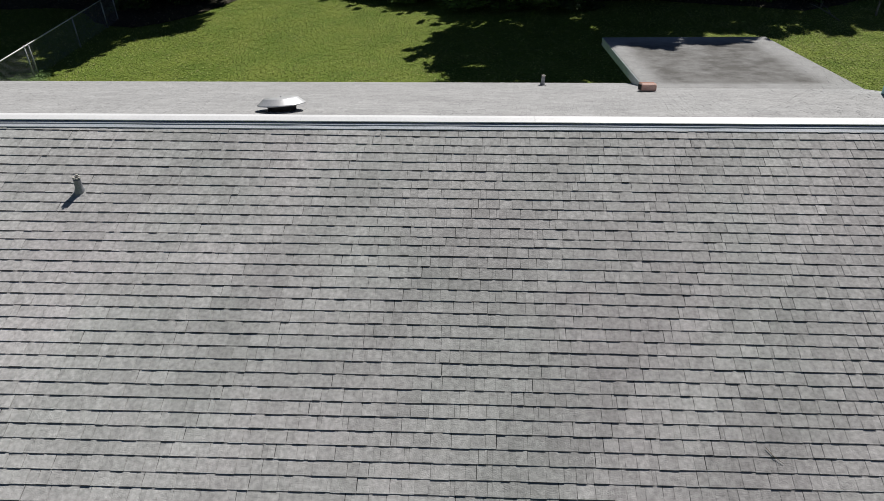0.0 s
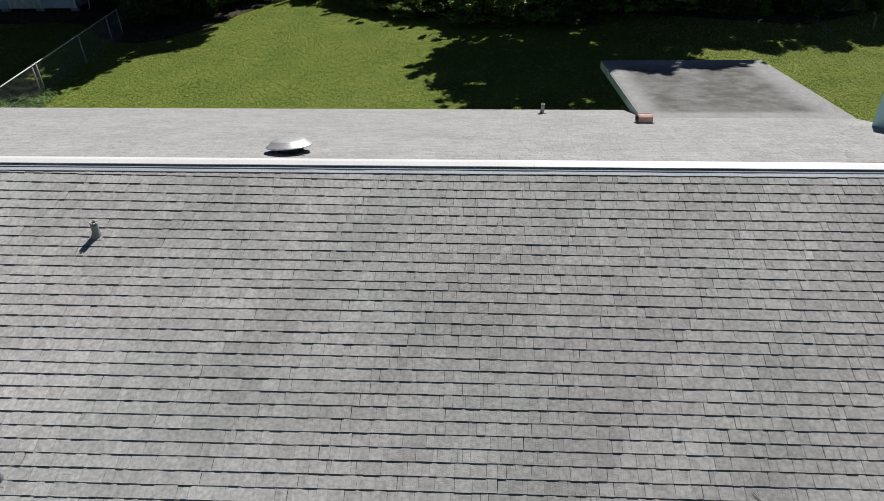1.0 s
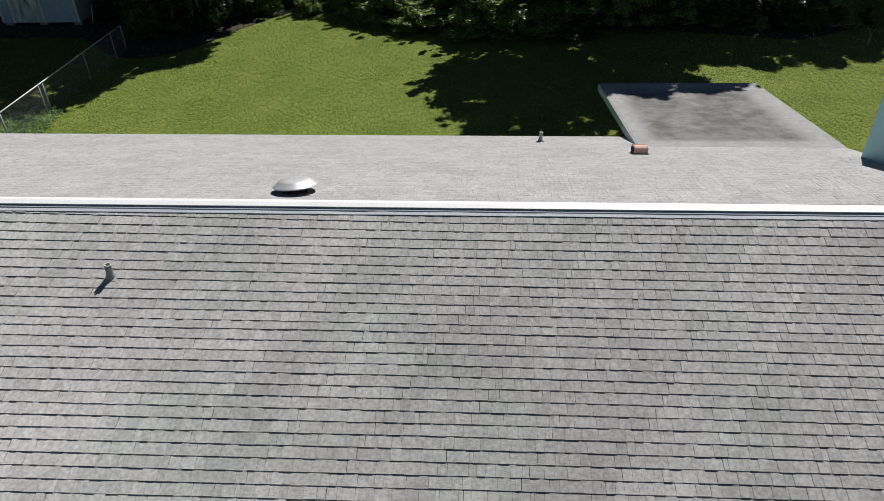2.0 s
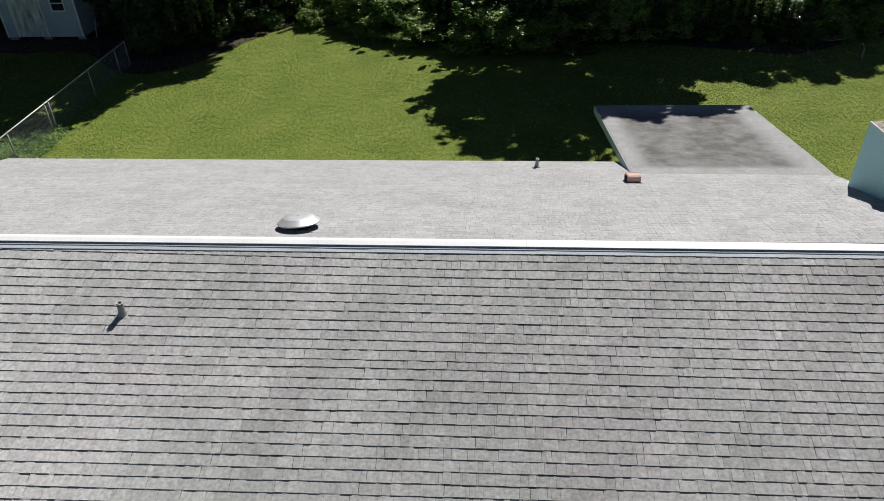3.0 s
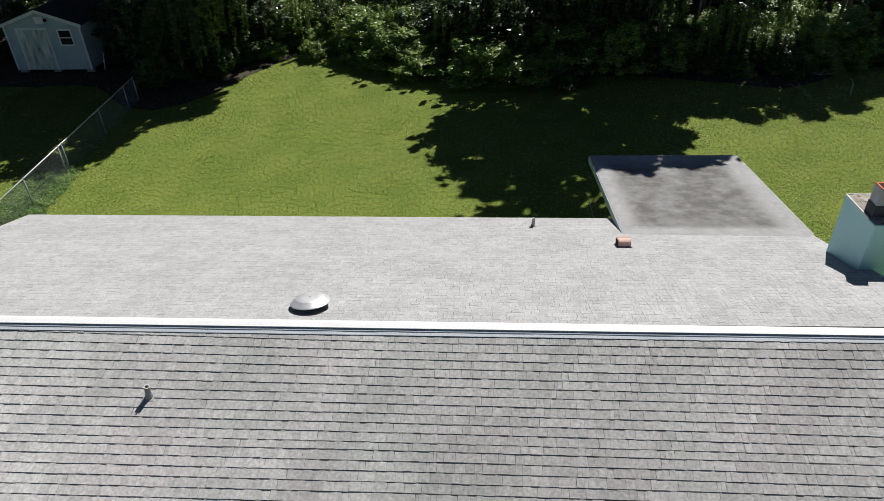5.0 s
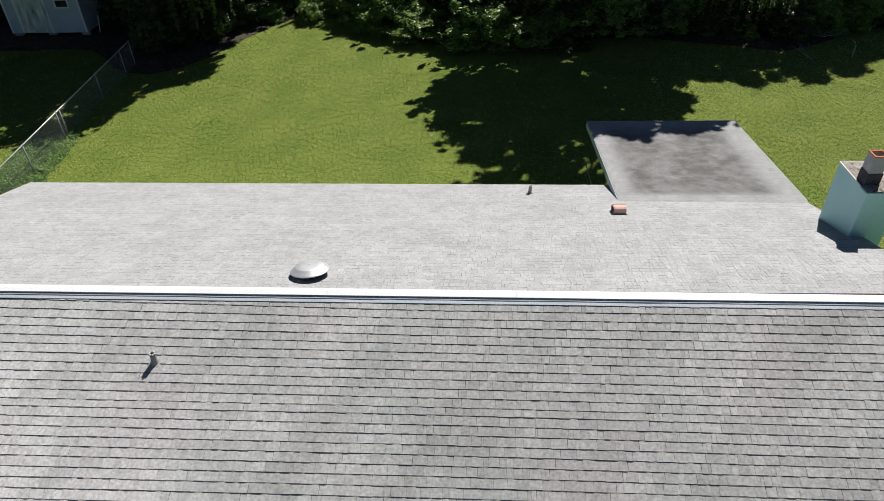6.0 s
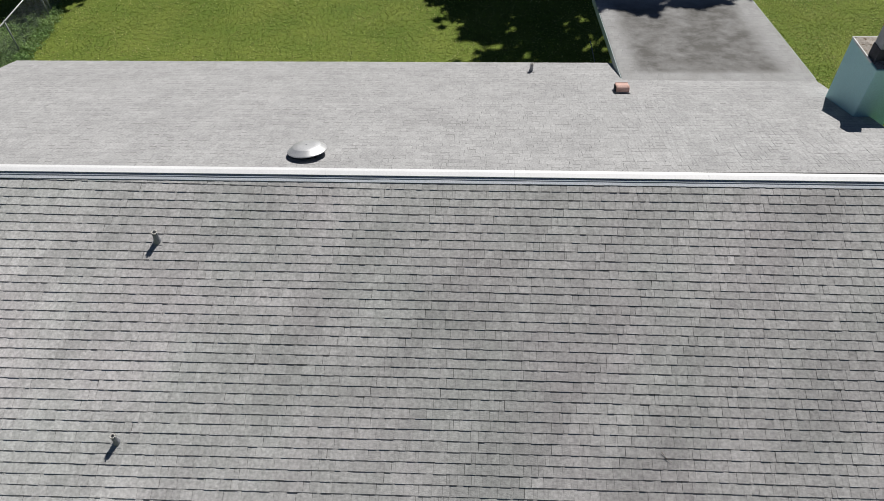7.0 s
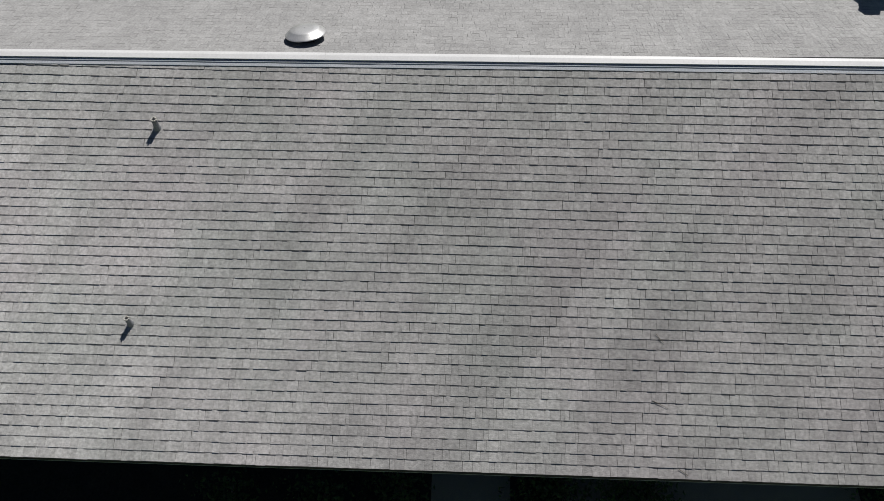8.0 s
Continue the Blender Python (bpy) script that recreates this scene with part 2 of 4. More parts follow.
def tint_slope(m):
    """Faint tints of algae and iron, and a colour that grows paler towards one end of the roof and the eave."""
    n, l = m.node_tree.nodes, m.node_tree.links
    b = n["Principled BSDF"]
    base = b.inputs["Base Color"].links[0].from_socket
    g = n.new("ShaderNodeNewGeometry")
    hue = n.new("ShaderNodeTexNoise")
    hue.inputs["Scale"].default_value, hue.inputs["Detail"].default_value = 0.55, 4
    l.new(g.outputs["Position"], hue.inputs["Vector"])
    span = n.new("ShaderNodeMapRange")
    span.inputs["From Min"].default_value, span.inputs["From Max"].default_value = 0.36, 0.64
    l.new(hue.outputs["Fac"], span.inputs["Value"])
    tint = n.new("ShaderNodeMix")
    tint.data_type = "RGBA"
    tint.inputs["A"].default_value, tint.inputs["B"].default_value = (1.024, 0.992, 0.998, 1), (0.986, 1.004, 0.984, 1)
    l.new(span.outputs["Result"], tint.inputs["Factor"])
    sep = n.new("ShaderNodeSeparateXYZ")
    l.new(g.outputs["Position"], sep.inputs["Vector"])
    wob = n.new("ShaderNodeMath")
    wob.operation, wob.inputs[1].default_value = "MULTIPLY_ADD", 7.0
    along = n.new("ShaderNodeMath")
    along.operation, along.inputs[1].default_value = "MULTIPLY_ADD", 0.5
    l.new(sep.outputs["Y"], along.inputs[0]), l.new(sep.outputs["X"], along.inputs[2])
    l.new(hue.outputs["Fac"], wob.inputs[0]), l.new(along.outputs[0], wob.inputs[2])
    paler = n.new("ShaderNodeMapRange")
    paler.inputs["From Min"].default_value, paler.inputs["From Max"].default_value = 1.2, -4.6
    paler.inputs["To Min"].default_value, paler.inputs["To Max"].default_value = 0.985, 1.29
    l.new(wob.outputs[0], paler.inputs["Value"])
    a = n.new("ShaderNodeVectorMath")
    a.operation = "MULTIPLY"
    l.new(base, a.inputs[0]), l.new(tint.outputs["Result"], a.inputs[1])
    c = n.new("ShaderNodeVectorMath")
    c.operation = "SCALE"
    l.new(a.outputs["Vector"], c.inputs["Vector"]), l.new(paler.outputs["Result"], c.inputs["Scale"])
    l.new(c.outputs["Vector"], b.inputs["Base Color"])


tint_slope(M["shingle"])


def batch_tones(m):
    """Each bundle of shingles has bleached to a grey of its own."""
    n, l = m.node_tree.nodes, m.node_tree.links
    b = n["Principled BSDF"]
    base = b.inputs["Base Color"].links[0].from_socket
    joined = n.new("ShaderNodeAttribute")
    joined.attribute_name = "tone"
    single = n.new("ShaderNodeObjectInfo")
    total = n.new("ShaderNodeMath")
    l.new(joined.outputs["Fac"], total.inputs[0]), l.new(single.outputs["Color"], total.inputs[1])
    c = n.new("ShaderNodeVectorMath")
    c.operation = "SCALE"
    l.new(base, c.inputs["Vector"]), l.new(total.outputs[0], c.inputs["Scale"])
    l.new(c.outputs["Vector"], b.inputs["Base Color"])


for key in ("shingle", "far_shingle"):
    batch_tones(M[key])


# ---------------------------------------------------------------- building blocks
def thing(name, at, label, category, group="", kind=""):
    ob = new(name)
    ob.location = at
    bpy.context.view_layer.update()
    return tagged(ob, label, category, group, kind)


def place_under(ob, parent):
    if parent:
        ob.parent = parent
        ob.matrix_parent_inverse = Matrix.Translation(-parent.location) if parent.type == "EMPTY" else parent.matrix_world.inverted()


def part(name, bm, mat, parent=None, label=""):
    """One mesh object from a bmesh given in world coordinates."""
    me = bpy.data.meshes.new(name)
    bm.to_mesh(me)
    bm.free()
    me.materials.append(M[mat])
    ob = new(name, me)
    place_under(ob, parent)
    return tagged(ob, label)


def sheet(name, verts, faces, mat, parent=None, label="", smooth=False):
    me = bpy.data.meshes.new(name)
    me.from_pydata(verts, [], faces)
    me.materials.append(M[mat])
    if smooth:
        me.shade_smooth()
    ob = new(name, me)
    place_under(ob, parent)
    return tagged(ob, label)


def box(bm, x0, x1, y0, y1, z0, z1, bevel=0.0, m=None):
    r = bmesh.ops.create_cube(bm, size=1)
    for v in r["verts"]:
        v.co = Vector(((x0 + x1) / 2 + v.co.x * (x1 - x0), (y0 + y1) / 2 + v.co.y * (y1 - y0), (z0 + z1) / 2 + v.co.z * (z1 - z0)))
        if m:
            v.co = m @ v.co
    if bevel:
        edges = {e for v in r["verts"] for e in v.link_edges}
        bmesh.ops.bevel(bm, geom=list(edges), offset=bevel, segments=1, affect="EDGES")
    return bm


def a_box(*a, **k):
    return box(bmesh.new(), *a, **k)


def tube(points, radius, sides=8, bm=None, close=True):
    """A round bar through the points; radius is a number or one number a point."""
    bm = bm or bmesh.new()
    rings = []
    for i, p in enumerate(points):
        p = Vector(p)
        d = (Vector(points[min(i + 1, len(points) - 1)]) - Vector(points[max(i - 1, 0)])).normalized()
        side = d.cross(Vector((0, 0, 1)) if abs(d.z) < 0.9 else Vector((1, 0, 0))).normalized()
        up = side.cross(d)
        r = radius[i] if isinstance(radius, (list, tuple)) else radius
        rings.append([bm.verts.new(p + r * (math.cos(a) * side + math.sin(a) * up)) for a in (2 * math.pi * k / sides for k in range(sides))])
    for a, b in zip(rings, rings[1:]):
        for k in range(sides):
            bm.faces.new((a[k], a[(k + 1) % sides], b[(k + 1) % sides], b[k])).smooth = True
    if close:
        bm.faces.new(rings[0][::-1]), bm.faces.new(rings[-1])
    return bm


def lathe(profile, m, sides=28, bm=None, caps=True):
    """Turn (radius, height) pairs round the z axis of the pose m."""
    bm = bm or bmesh.new()
    rings = [[bm.verts.new(m @ Vector((r * math.cos(a), r * math.sin(a), h))) for a in (2 * math.pi * k / sides for k in range(sides))] for r, h in profile]
    for a, b in zip(rings, rings[1:]):
        for k in range(sides):
            bm.faces.new((a[k], a[(k + 1) % sides], b[(k + 1) % sides], b[k])).smooth = True
    if caps:
        bm.faces.new(rings[0][::-1]), bm.faces.new(rings[-1])
    return bm


def extrude_x(section, x0, x1, steps=1, wobble=0.0, seed=0):
    """A closed section of (y, z) points run along x."""
    bm = bmesh.new()
    rnd = random.Random(seed)
    rings = []
    for i in range(steps + 1):
        dy, dz = rnd.uniform(-wobble, wobble), rnd.uniform(-wobble, wobble)
        rings.append([bm.verts.new((x0 + (x1 - x0) * i / steps, y + dy, z + dz)) for y, z in section])
    k = len(section)
    for a, b in zip(rings, rings[1:]):
        for i in range(k):
            bm.faces.new((a[i], a[(i + 1) % k], b[(i + 1) % k], b[i]))
    bm.faces.new(rings[0]), bm.faces.new(rings[-1][::-1])
    bmesh.ops.recalc_face_normals(bm, faces=bm.faces)
    return bm


# ---------------------------------------------------------------- measures of the house
NEAR, FAR = radians(21.61), radians(16.14)
TOP = 4.227                              # height of the ridge line of the shingle planes
X0, X1 = -11.25, 7.84                    # the two gable ends of the roof
COURSE, V0, COURSES = 0.1445, 0.246, 42  # usual exposure of a course, first butt line below the ridge, courses below it
NEAR_LEN = 6.253
FAR_LEN = 6.36
NEAR_Y, NEAR_Z = -NEAR_LEN * math.cos(NEAR), TOP - NEAR_LEN * math.sin(NEAR)
FAR_Y, FAR_Z = FAR_LEN * math.cos(FAR), TOP - FAR_LEN * math.sin(FAR)
near_face = Matrix(((1, 0, 0, 0), (0, math.cos(NEAR), -math.sin(NEAR), 0), (0, math.sin(NEAR), math.cos(NEAR), TOP), (0, 0, 0, 1)))
far_face = Matrix(((-1, 0, 0, 0), (0, -math.cos(FAR), math.sin(FAR), 0), (0, math.sin(FAR), math.cos(FAR), TOP), (0, 0, 0, 1)))
PX0, PX1, PY0, PY1 = 3.62, 7.84, 4.84, 9.90   # the porch roof
PZ0, PZ1 = 2.800, 2.32
porch_slope = math.atan2(PZ0 - PZ1, PY1 - PY0)
porch_face = Matrix(((-1, 0, 0, 0), (0, -math.cos(porch_slope), math.sin(porch_slope), PY0), (0, math.sin(porch_slope), math.cos(porch_slope), PZ0), (0, 0, 0, 1)))


# the ridge and the rear slope run slightly askew to the front courses
SKEW = Matrix(((1, 0, 0, 0), (-0.0072, 1, 0, 0), (-0.0036, 0, 1, 0), (0, 0, 0, 1)))
far_face = SKEW @ far_face


def near_z(y):
    return TOP + y * math.tan(NEAR)


def far_z(y):
    return TOP - y * math.tan(FAR)


def fast_mesh(name, verts, quads, mat, parent=None, label="", slots=None, mat2=None):
    """A mesh from arrays of corners and four-sided faces; slots picks the second material face by face."""
    me = bpy.data.meshes.new(name)
    verts, quads = np.asarray(verts, dtype=np.float32), np.asarray(quads, dtype=np.int32)
    me.vertices.add(len(verts))
    me.vertices.foreach_set("co", verts.ravel())
    me.loops.add(quads.size)
    me.loops.foreach_set("vertex_index", quads.ravel())
    me.polygons.add(len(quads))
    me.polygons.foreach_set("loop_start", np.arange(0, quads.size, 4, dtype=np.int32))
    me.update(calc_edges=True)
    me.shade_flat()
    me.materials.append(M[mat])
    if mat2:
        me.materials.append(M[mat2])
        me.polygons.foreach_set("material_index", np.asarray(slots, dtype=np.int32))
    ob = new(name, me)
    place_under(ob, parent)
    return tagged(ob, label)


def leaf_quads(r, centre, normal, size, long=1.7):
    """Rhombic leaves: arrays of centres and rough normals."""
    n = len(centre)
    t = r.normal(size=(n, 3))
    t -= normal * (t * normal).sum(1, keepdims=True)
    t /= np.linalg.norm(t, axis=1, keepdims=True) + 1e-9
    b = np.cross(normal, t)
    s = (size * r.uniform(0.6, 1.3, n))[:, None]
    droop = normal * s * 0.25
    v = np.stack([centre - t * s * long / 2, centre + b * s / 2 - droop, centre + t * s * long / 2, centre - b * s / 2 - droop], 1)
    return v.reshape(-1, 3), np.arange(4 * n).reshape(-1, 4)


# ---------------------------------------------------------------- ground
def build_ground():
    xs = [-400, -120, -60] + [-32 + 1.6 * i for i in range(41)] + [60, 120, 400]
    ys = [-400, -120, -40, -20] + [-10 + 1.6 * i for i in range(34)] + [70, 120, 400]
    rnd = random.Random(3)
    verts = [(x, y, -0.008 + (rnd.uniform(-0.006, 0.0) if abs(x) < 40 and 6 < y < 44 else 0)) for y in ys for x in xs]
    w = len(xs)
    faces = [(j * w + i, j * w + i + 1, (j + 1) * w + i + 1, (j + 1) * w + i) for j in range(len(ys) - 1) for i in range(w - 1)]
    ob = sheet("ground", verts, faces, "lawn", smooth=True)
    tagged(ob, "mown green lawn that runs out under the trees", "lawn", kind="structure")


build_ground()


def lawn_edge(x):
    """Depth of the lawn: where the undergrowth begins behind it."""
    return float(np.interp(x, (-13, -9, -7, -5.3, -3.6, -2, 0, 2, 4, 8, 11, 14, 19), (25.4, 26.2, 26.0, 24.9, 23.9, 23.0, 22.2, 22.0, 22.0, 23.0, 23.4, 22.6, 24.0)))


def soil_edge(x):
    """Where bare leaf litter takes over from the grass."""
    if x < -9.0:
        return float(np.interp(x, (-40, -18.0, -16.6, -15.2, -13.4, -12.2, -11.1, -10.4, -9.0), (22.6, 22.6, 21.0, 19.6, 19.4, 21.0, 23.4, 25.2, 26.9)))
    return lawn_edge(x) + float(np.interp(x, (6, 8.5, 10.5, 15.5, 18), (0.7, 0.3, -0.9, -1.2, 0.2)))


def build_litter():
    xs = [-40 + 1.0 * i for i in range(73)]
    rnd = random.Random(5)
    verts, faces = [], []
    for i, x in enumerate(xs):
        e = soil_edge(x) + rnd.uniform(-0.15, 0.15)
        for j, y in enumerate((e, e + 1.5, e + 5, e + 12, 60)):
            verts.append((x, y, 0.012 if j == 0 else 0.03 + rnd.uniform(0, 0.05)))
    for i in range(len(xs) - 1):
        for j in range(4):
            faces.append((5 * i + j, 5 * (i + 1) + j, 5 * (i + 1) + j + 1, 5 * i + j + 1))
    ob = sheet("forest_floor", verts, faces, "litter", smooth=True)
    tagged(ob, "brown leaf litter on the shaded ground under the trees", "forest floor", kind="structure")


build_litter()


def build_fallen_leaves():
    """Dry leaves that lie about on the bare ground under the trees."""
    r = np.random.default_rng(15)
    x, y = r.uniform(-24, 20, 15000), r.uniform(13.5, 27, 15000)
    edge = np.array([soil_edge(a) for a in np.linspace(-25, 21, 300)])
    e = np.interp(x, np.linspace(-25, 21, 300), edge)
    keep = (y > e - 0.4 * r.random(15000)) & (y < e + 9)
    c = np.stack([x[keep], y[keep], r.uniform(0.05, 0.09, keep.sum())], 1)
    nrm = np.array([0, 0, 1.0]) + 0.5 * r.normal(size=c.shape)
    nrm /= np.linalg.norm(nrm, axis=1, keepdims=True)
    v, q = leaf_quads(r, c, nrm, 0.07, 1.5)
    tagged(fast_mesh("fallen_leaves", v, q, "dry_leaf"), "dry brown fallen leaves under the trees", "leaves", kind="stuff")


build_fallen_leaves()


def build_grass():
    r = np.random.default_rng(11)
    n = 400000
    x, y = r.uniform(-22, 24, n), r.uniform(5.5, 26.5, n)
    edge = np.array([soil_edge(a) for a in np.linspace(-23, 25, 200)])
    keep = y < np.interp(x, np.linspace(-23, 25, 200), edge) + r.normal(0, 0.5, n)
    keep &= ~((x > PX0 + 0.4) & (x < PX1 - 0.3) & (y < PY1 - 0.4)) & ~((x < X1 - 0.3) & (x > X0 + 0.2) & (y < 6.2))
    x, y = x[keep], y[keep]
    n = len(x)

    def tufts(x, y, height, width, name, mat, label):
        n = len(x)
        a = r.uniform(0, 2 * np.pi, n)
        lean = r.uniform(4.5, 9.0, n) * height
        h = height * r.uniform(0.5, 1.2, n)
        b = r.uniform(0, 2 * np.pi, n)
        c, s = np.cos(a) * width / 2, np.sin(a) * width / 2
        tip = np.stack([x + lean * np.cos(b), y + lean * np.sin(b), h], 1)
        p0, p1 = np.stack([x - c, y - s, np.full(n, -0.02)], 1), np.stack([x + c, y + s, np.full(n, -0.02)], 1)
        mid = np.stack([x + c * 0.8 + 0.6 * lean * np.cos(b), y + s * 0.8 + 0.6 * lean * np.sin(b), 0.72 * h], 1)
        verts = np.stack([p0, p1, mid, tip], 1).reshape(-1, 3)
        ob = fast_mesh(name, verts, np.arange(4 * n).reshape(-1, 4), mat)
        return tagged(ob, label, "grass", kind="stuff")

    tufts(x, y, 0.007, 0.028, "grass", "blade", "short green grass blades of the mown lawn")
    # denser to the right and in one patch, painting the sheen on the grass
    m = r.random(n) < 0.18 + 0.34 * np.clip((x - 5) / 4, 0, 1) + 0.2 * np.exp(-((x + 3.2) / 1.3) ** 2 - ((y - 13.6) / 2.2) ** 2)
    c = np.stack([x[m], y[m], r.uniform(0.006, 0.012, m.sum())], 1)
    nrm = np.array([0, 0, 1.0]) + 0.35 * r.normal(size=c.shape)
    nrm /= np.linalg.norm(nrm, axis=1, keepdims=True)
    v, q = leaf_quads(r, c, nrm, 0.036, 1.5)
    tagged(fast_mesh("clover", v, q, "clover"), "pale clover heads, dry leaves and painted sun glints scattered through the lawn", "clover", kind="stuff")


build_grass()


# ---------------------------------------------------------------- house shell
house = thing("house", (0, 0, 0), "single-storey house with a long grey shingle gable roof", "house")


def skewed(bm):
    bmesh.ops.transform(bm, matrix=SKEW, verts=bm.verts)
    return bm


def gable_roof_body(name, outer, y_eave, z_eave, label):
    """One slope's deck, with thickness, from the ridge to the eave."""
    t = 0.10
    bm = extrude_x([(0, TOP - 0.012), (outer * y_eave, z_eave - 0.012), (outer * y_eave, z_eave - t), (0, TOP - t - 0.02)], X0 + 0.02, X1 - 0.02)
    return part(name, skewed(bm) if outer > 0 else bm, "deck", house, label)


roof_near = gable_roof_body("roof_slope", -1, -NEAR_Y, NEAR_Z, "weathered grey laminated shingle roof slope")
roof_far = gable_roof_body("roof_slope", 1, FAR_Y, FAR_Z, "sun-bleached pale grey shingle roof slope")

# fascias and soffits at both eaves, barge boards at both gables
part("fascia", a_box(X0 + 0.03, X1 - 0.03, NEAR_Y + 0.03, NEAR_Y + 0.055, NEAR_Z - 0.22, NEAR_Z - 0.03), "fascia", house)
part("fascia", skewed(a_box(X0 + 0.03, PX0 - 0.02, FAR_Y - 0.055, FAR_Y - 0.03, FAR_Z - 0.20, FAR_Z - 0.03)), "fascia", house)
part("soffit", a_box(X0 + 0.05, X1 - 0.05, NEAR_Y + 0.06, -5.20, NEAR_Z - 0.20, NEAR_Z - 0.18), "fascia", house)
for gx in (X0 + 0.03, X1 - 0.055):
    for sgn, ye, ze in ((-1, -NEAR_Y, NEAR_Z), (1, FAR_Y, FAR_Z)):
        bm = extrude_x([(0, TOP - 0.03), (sgn * ye, ze - 0.03), (sgn * ye, ze - 0.2), (0, TOP - 0.2)], gx, gx + 0.025)
        part("barge_board", skewed(bm) if sgn > 0 else bm, "fascia", house)
# walls, stucco, with the two gable triangles
part("wall", a_box(X0 + 0.35, X1 - 0.35, -5.25, -5.05, 0, NEAR_Z + 0.05), "teal", house)
part("wall", a_box(X0 + 0.35, X1 - 0.35, 5.05, 5.25, 0, FAR_Z + 0.05), "teal", house)
for gx in (X0 + 0.35, X1 - 0.55):
    bm = bmesh.new()
    prof = [(-5.04, 0), (5.04, 0), (5.04, far_z(5.04) - 0.13), (0, TOP - 0.13), (-5.04, near_z(-5.04) - 0.13)]
    a, b = [bm.verts.new((gx, y, z)) for y, z in prof], [bm.verts.new((gx + 0.2, y, z)) for y, z in prof]
    bm.faces.new(a), bm.faces.new(b[::-1])
    for i in range(5):
        bm.faces.new((a[i], a[(i + 1) % 5], b[(i + 1) % 5], b[i]))
    bmesh.ops.recalc_face_normals(bm, faces=bm.faces)
    part("wall", bm, "teal", house)

# ---------------------------------------------------------------- rear porch
porch = thing("porch", (5.7, 7.4, 0), "rear porch with a low-slope roof stained dark by algae", "porch")
bm = bmesh.new()
prof = [(PY0, PZ0 - 0.012), (PY1, PZ1 - 0.012), (PY1, PZ1 - 0.12), (PY0, PZ0 - 0.12)]
a, b = [bm.verts.new((PX0 + 0.02, y, z)) for y, z in prof], [bm.verts.new((PX1 - 0.02, y, z)) for y, z in prof]
bm.faces.new(a), bm.faces.new(b[::-1])
for i in range(4):
    bm.faces.new((a[i], a[(i + 1) % 4], b[(i + 1) % 4], b[i]))
bmesh.ops.recalc_face_normals(bm, faces=bm.faces)
porch_roof = part("roof_deck", bm, "deck", porch, "low-slope roof deck")
for gx in (PX0 - 0.02, PX1 - 0.005):
    bm = bmesh.new()
    prof = [(PY0 + 0.05, PZ0 - 0.01), (PY1 + 0.02, PZ1 - 0.01), (PY1 + 0.02, PZ1 - 0.20), (5.2, min(PZ0 - 0.22, far_z(5.2) - 0.0))]
    a, b = [bm.verts.new((gx, y, z)) for y, z in prof], [bm.verts.new((gx + 0.03, y, z)) for y, z in prof]
    bm.faces.new(a), bm.faces.new(b[::-1])
    for i in range(4):
        bm.faces.new((a[i], a[(i + 1) % 4], b[(i + 1) % 4], b[i]))
    bmesh.ops.recalc_face_normals(bm, faces=bm.faces)
    part("side_fascia", bm, "fascia", porch, "pale painted fascia board")
part("end_fascia", a_box(PX0 - 0.02, PX1 + 0.02, PY1, PY1 + 0.03, PZ1 - 0.19, PZ1 - 0.006), "fascia", porch, "pale painted fascia board")
for px in (PX0 + 1.1, 6.0, PX1 - 0.3):
    part("post", a_box(px - 0.05, px + 0.05, PY1 - 0.6, PY1 - 0.5, 0.08, PZ1 - 0.09, bevel=0.008), "white_trim", porch)
part("slab", a_box(PX0 - 0.1, PX1, 5.27, PY1 - 0.02, -0.02, 0.08, bevel=0.015), "concrete", porch, "concrete slab")
# thin screen frame at the open side
for py, lean in ((6.2, 0.35), (6.75, -0.15)):
    part("screen_bar", tube([(PX0 + 0.50, py, 0.08), (PX0 + 0.50, py + lean, 2.38)], 0.014, 6), "steel", porch, "thin metal screen bar")
part("screen_rail", tube([(PX0 + 0.06, 5.3, 1.0), (PX0 + 0.06, 9.7, 1.0)], 0.014, 6), "steel", porch, "thin metal rail")


# ---------------------------------------------------------------- ridge vent
def build_ridge_vent():
    vent = thing("ridge_vent", (0, 0, TOP), "long white aluminium ridge vent along the roof crest", "ridge vent")
    xa, xb = X0 + 0.02, X1 - 0.02
    t = 0.004

    def off(v, w):
        return (-v * math.cos(NEAR) - w * math.sin(NEAR), TOP - v * math.sin(NEAR) + w * math.cos(NEAR))

    near, top, far = off(0.132, 0.047), (-0.060, TOP + 0.019), (-0.004, TOP + 0.023)
    x = xa
    while x < xb - 0.1:
        e = min(x + 3.05, xb)
        cap = [(near[0], near[1] - 0.012), near, top, far, (far[0] + 0.012, far[1] - 0.034),
               (far[0] + 0.008, far[1] - 0.034), (far[0] - t, far[1] - t), (top[0], top[1] - t), (near[0] + t, near[1] - t), (near[0] + t, near[1] - 0.012)]
        part("cap", skewed(extrude_x(cap, x, e - 0.002, 5, 0.001, int(x * 10) + 99)), "white_metal", vent, "white folded metal cap")
        x = e

    part("flange", skewed(extrude_x([off(0.09, 0.018), off(0.242, 0.018), off(0.242, 0.008), off(0.09, 0.006)], xa, xb, 60, 0.002, 6)), "flange", vent, "dull blue-grey metal flange")
    part("slot", skewed(extrude_x([off(0.112, 0.012), off(0.130, 0.012), off(0.126, 0.040), off(0.112, 0.040)], xa + 0.05, xb - 0.05)), "dark_mesh_shade", vent, "dark vent mesh under the cap")
    part("bead", skewed(extrude_x([off(0.164, 0.016), off(0.180, 0.016), off(0.177, 0.028), off(0.167, 0.028)], xa, xb, 70, 0.0015, 16)), "flange", vent, "raised bead along the flange")


build_ridge_vent()


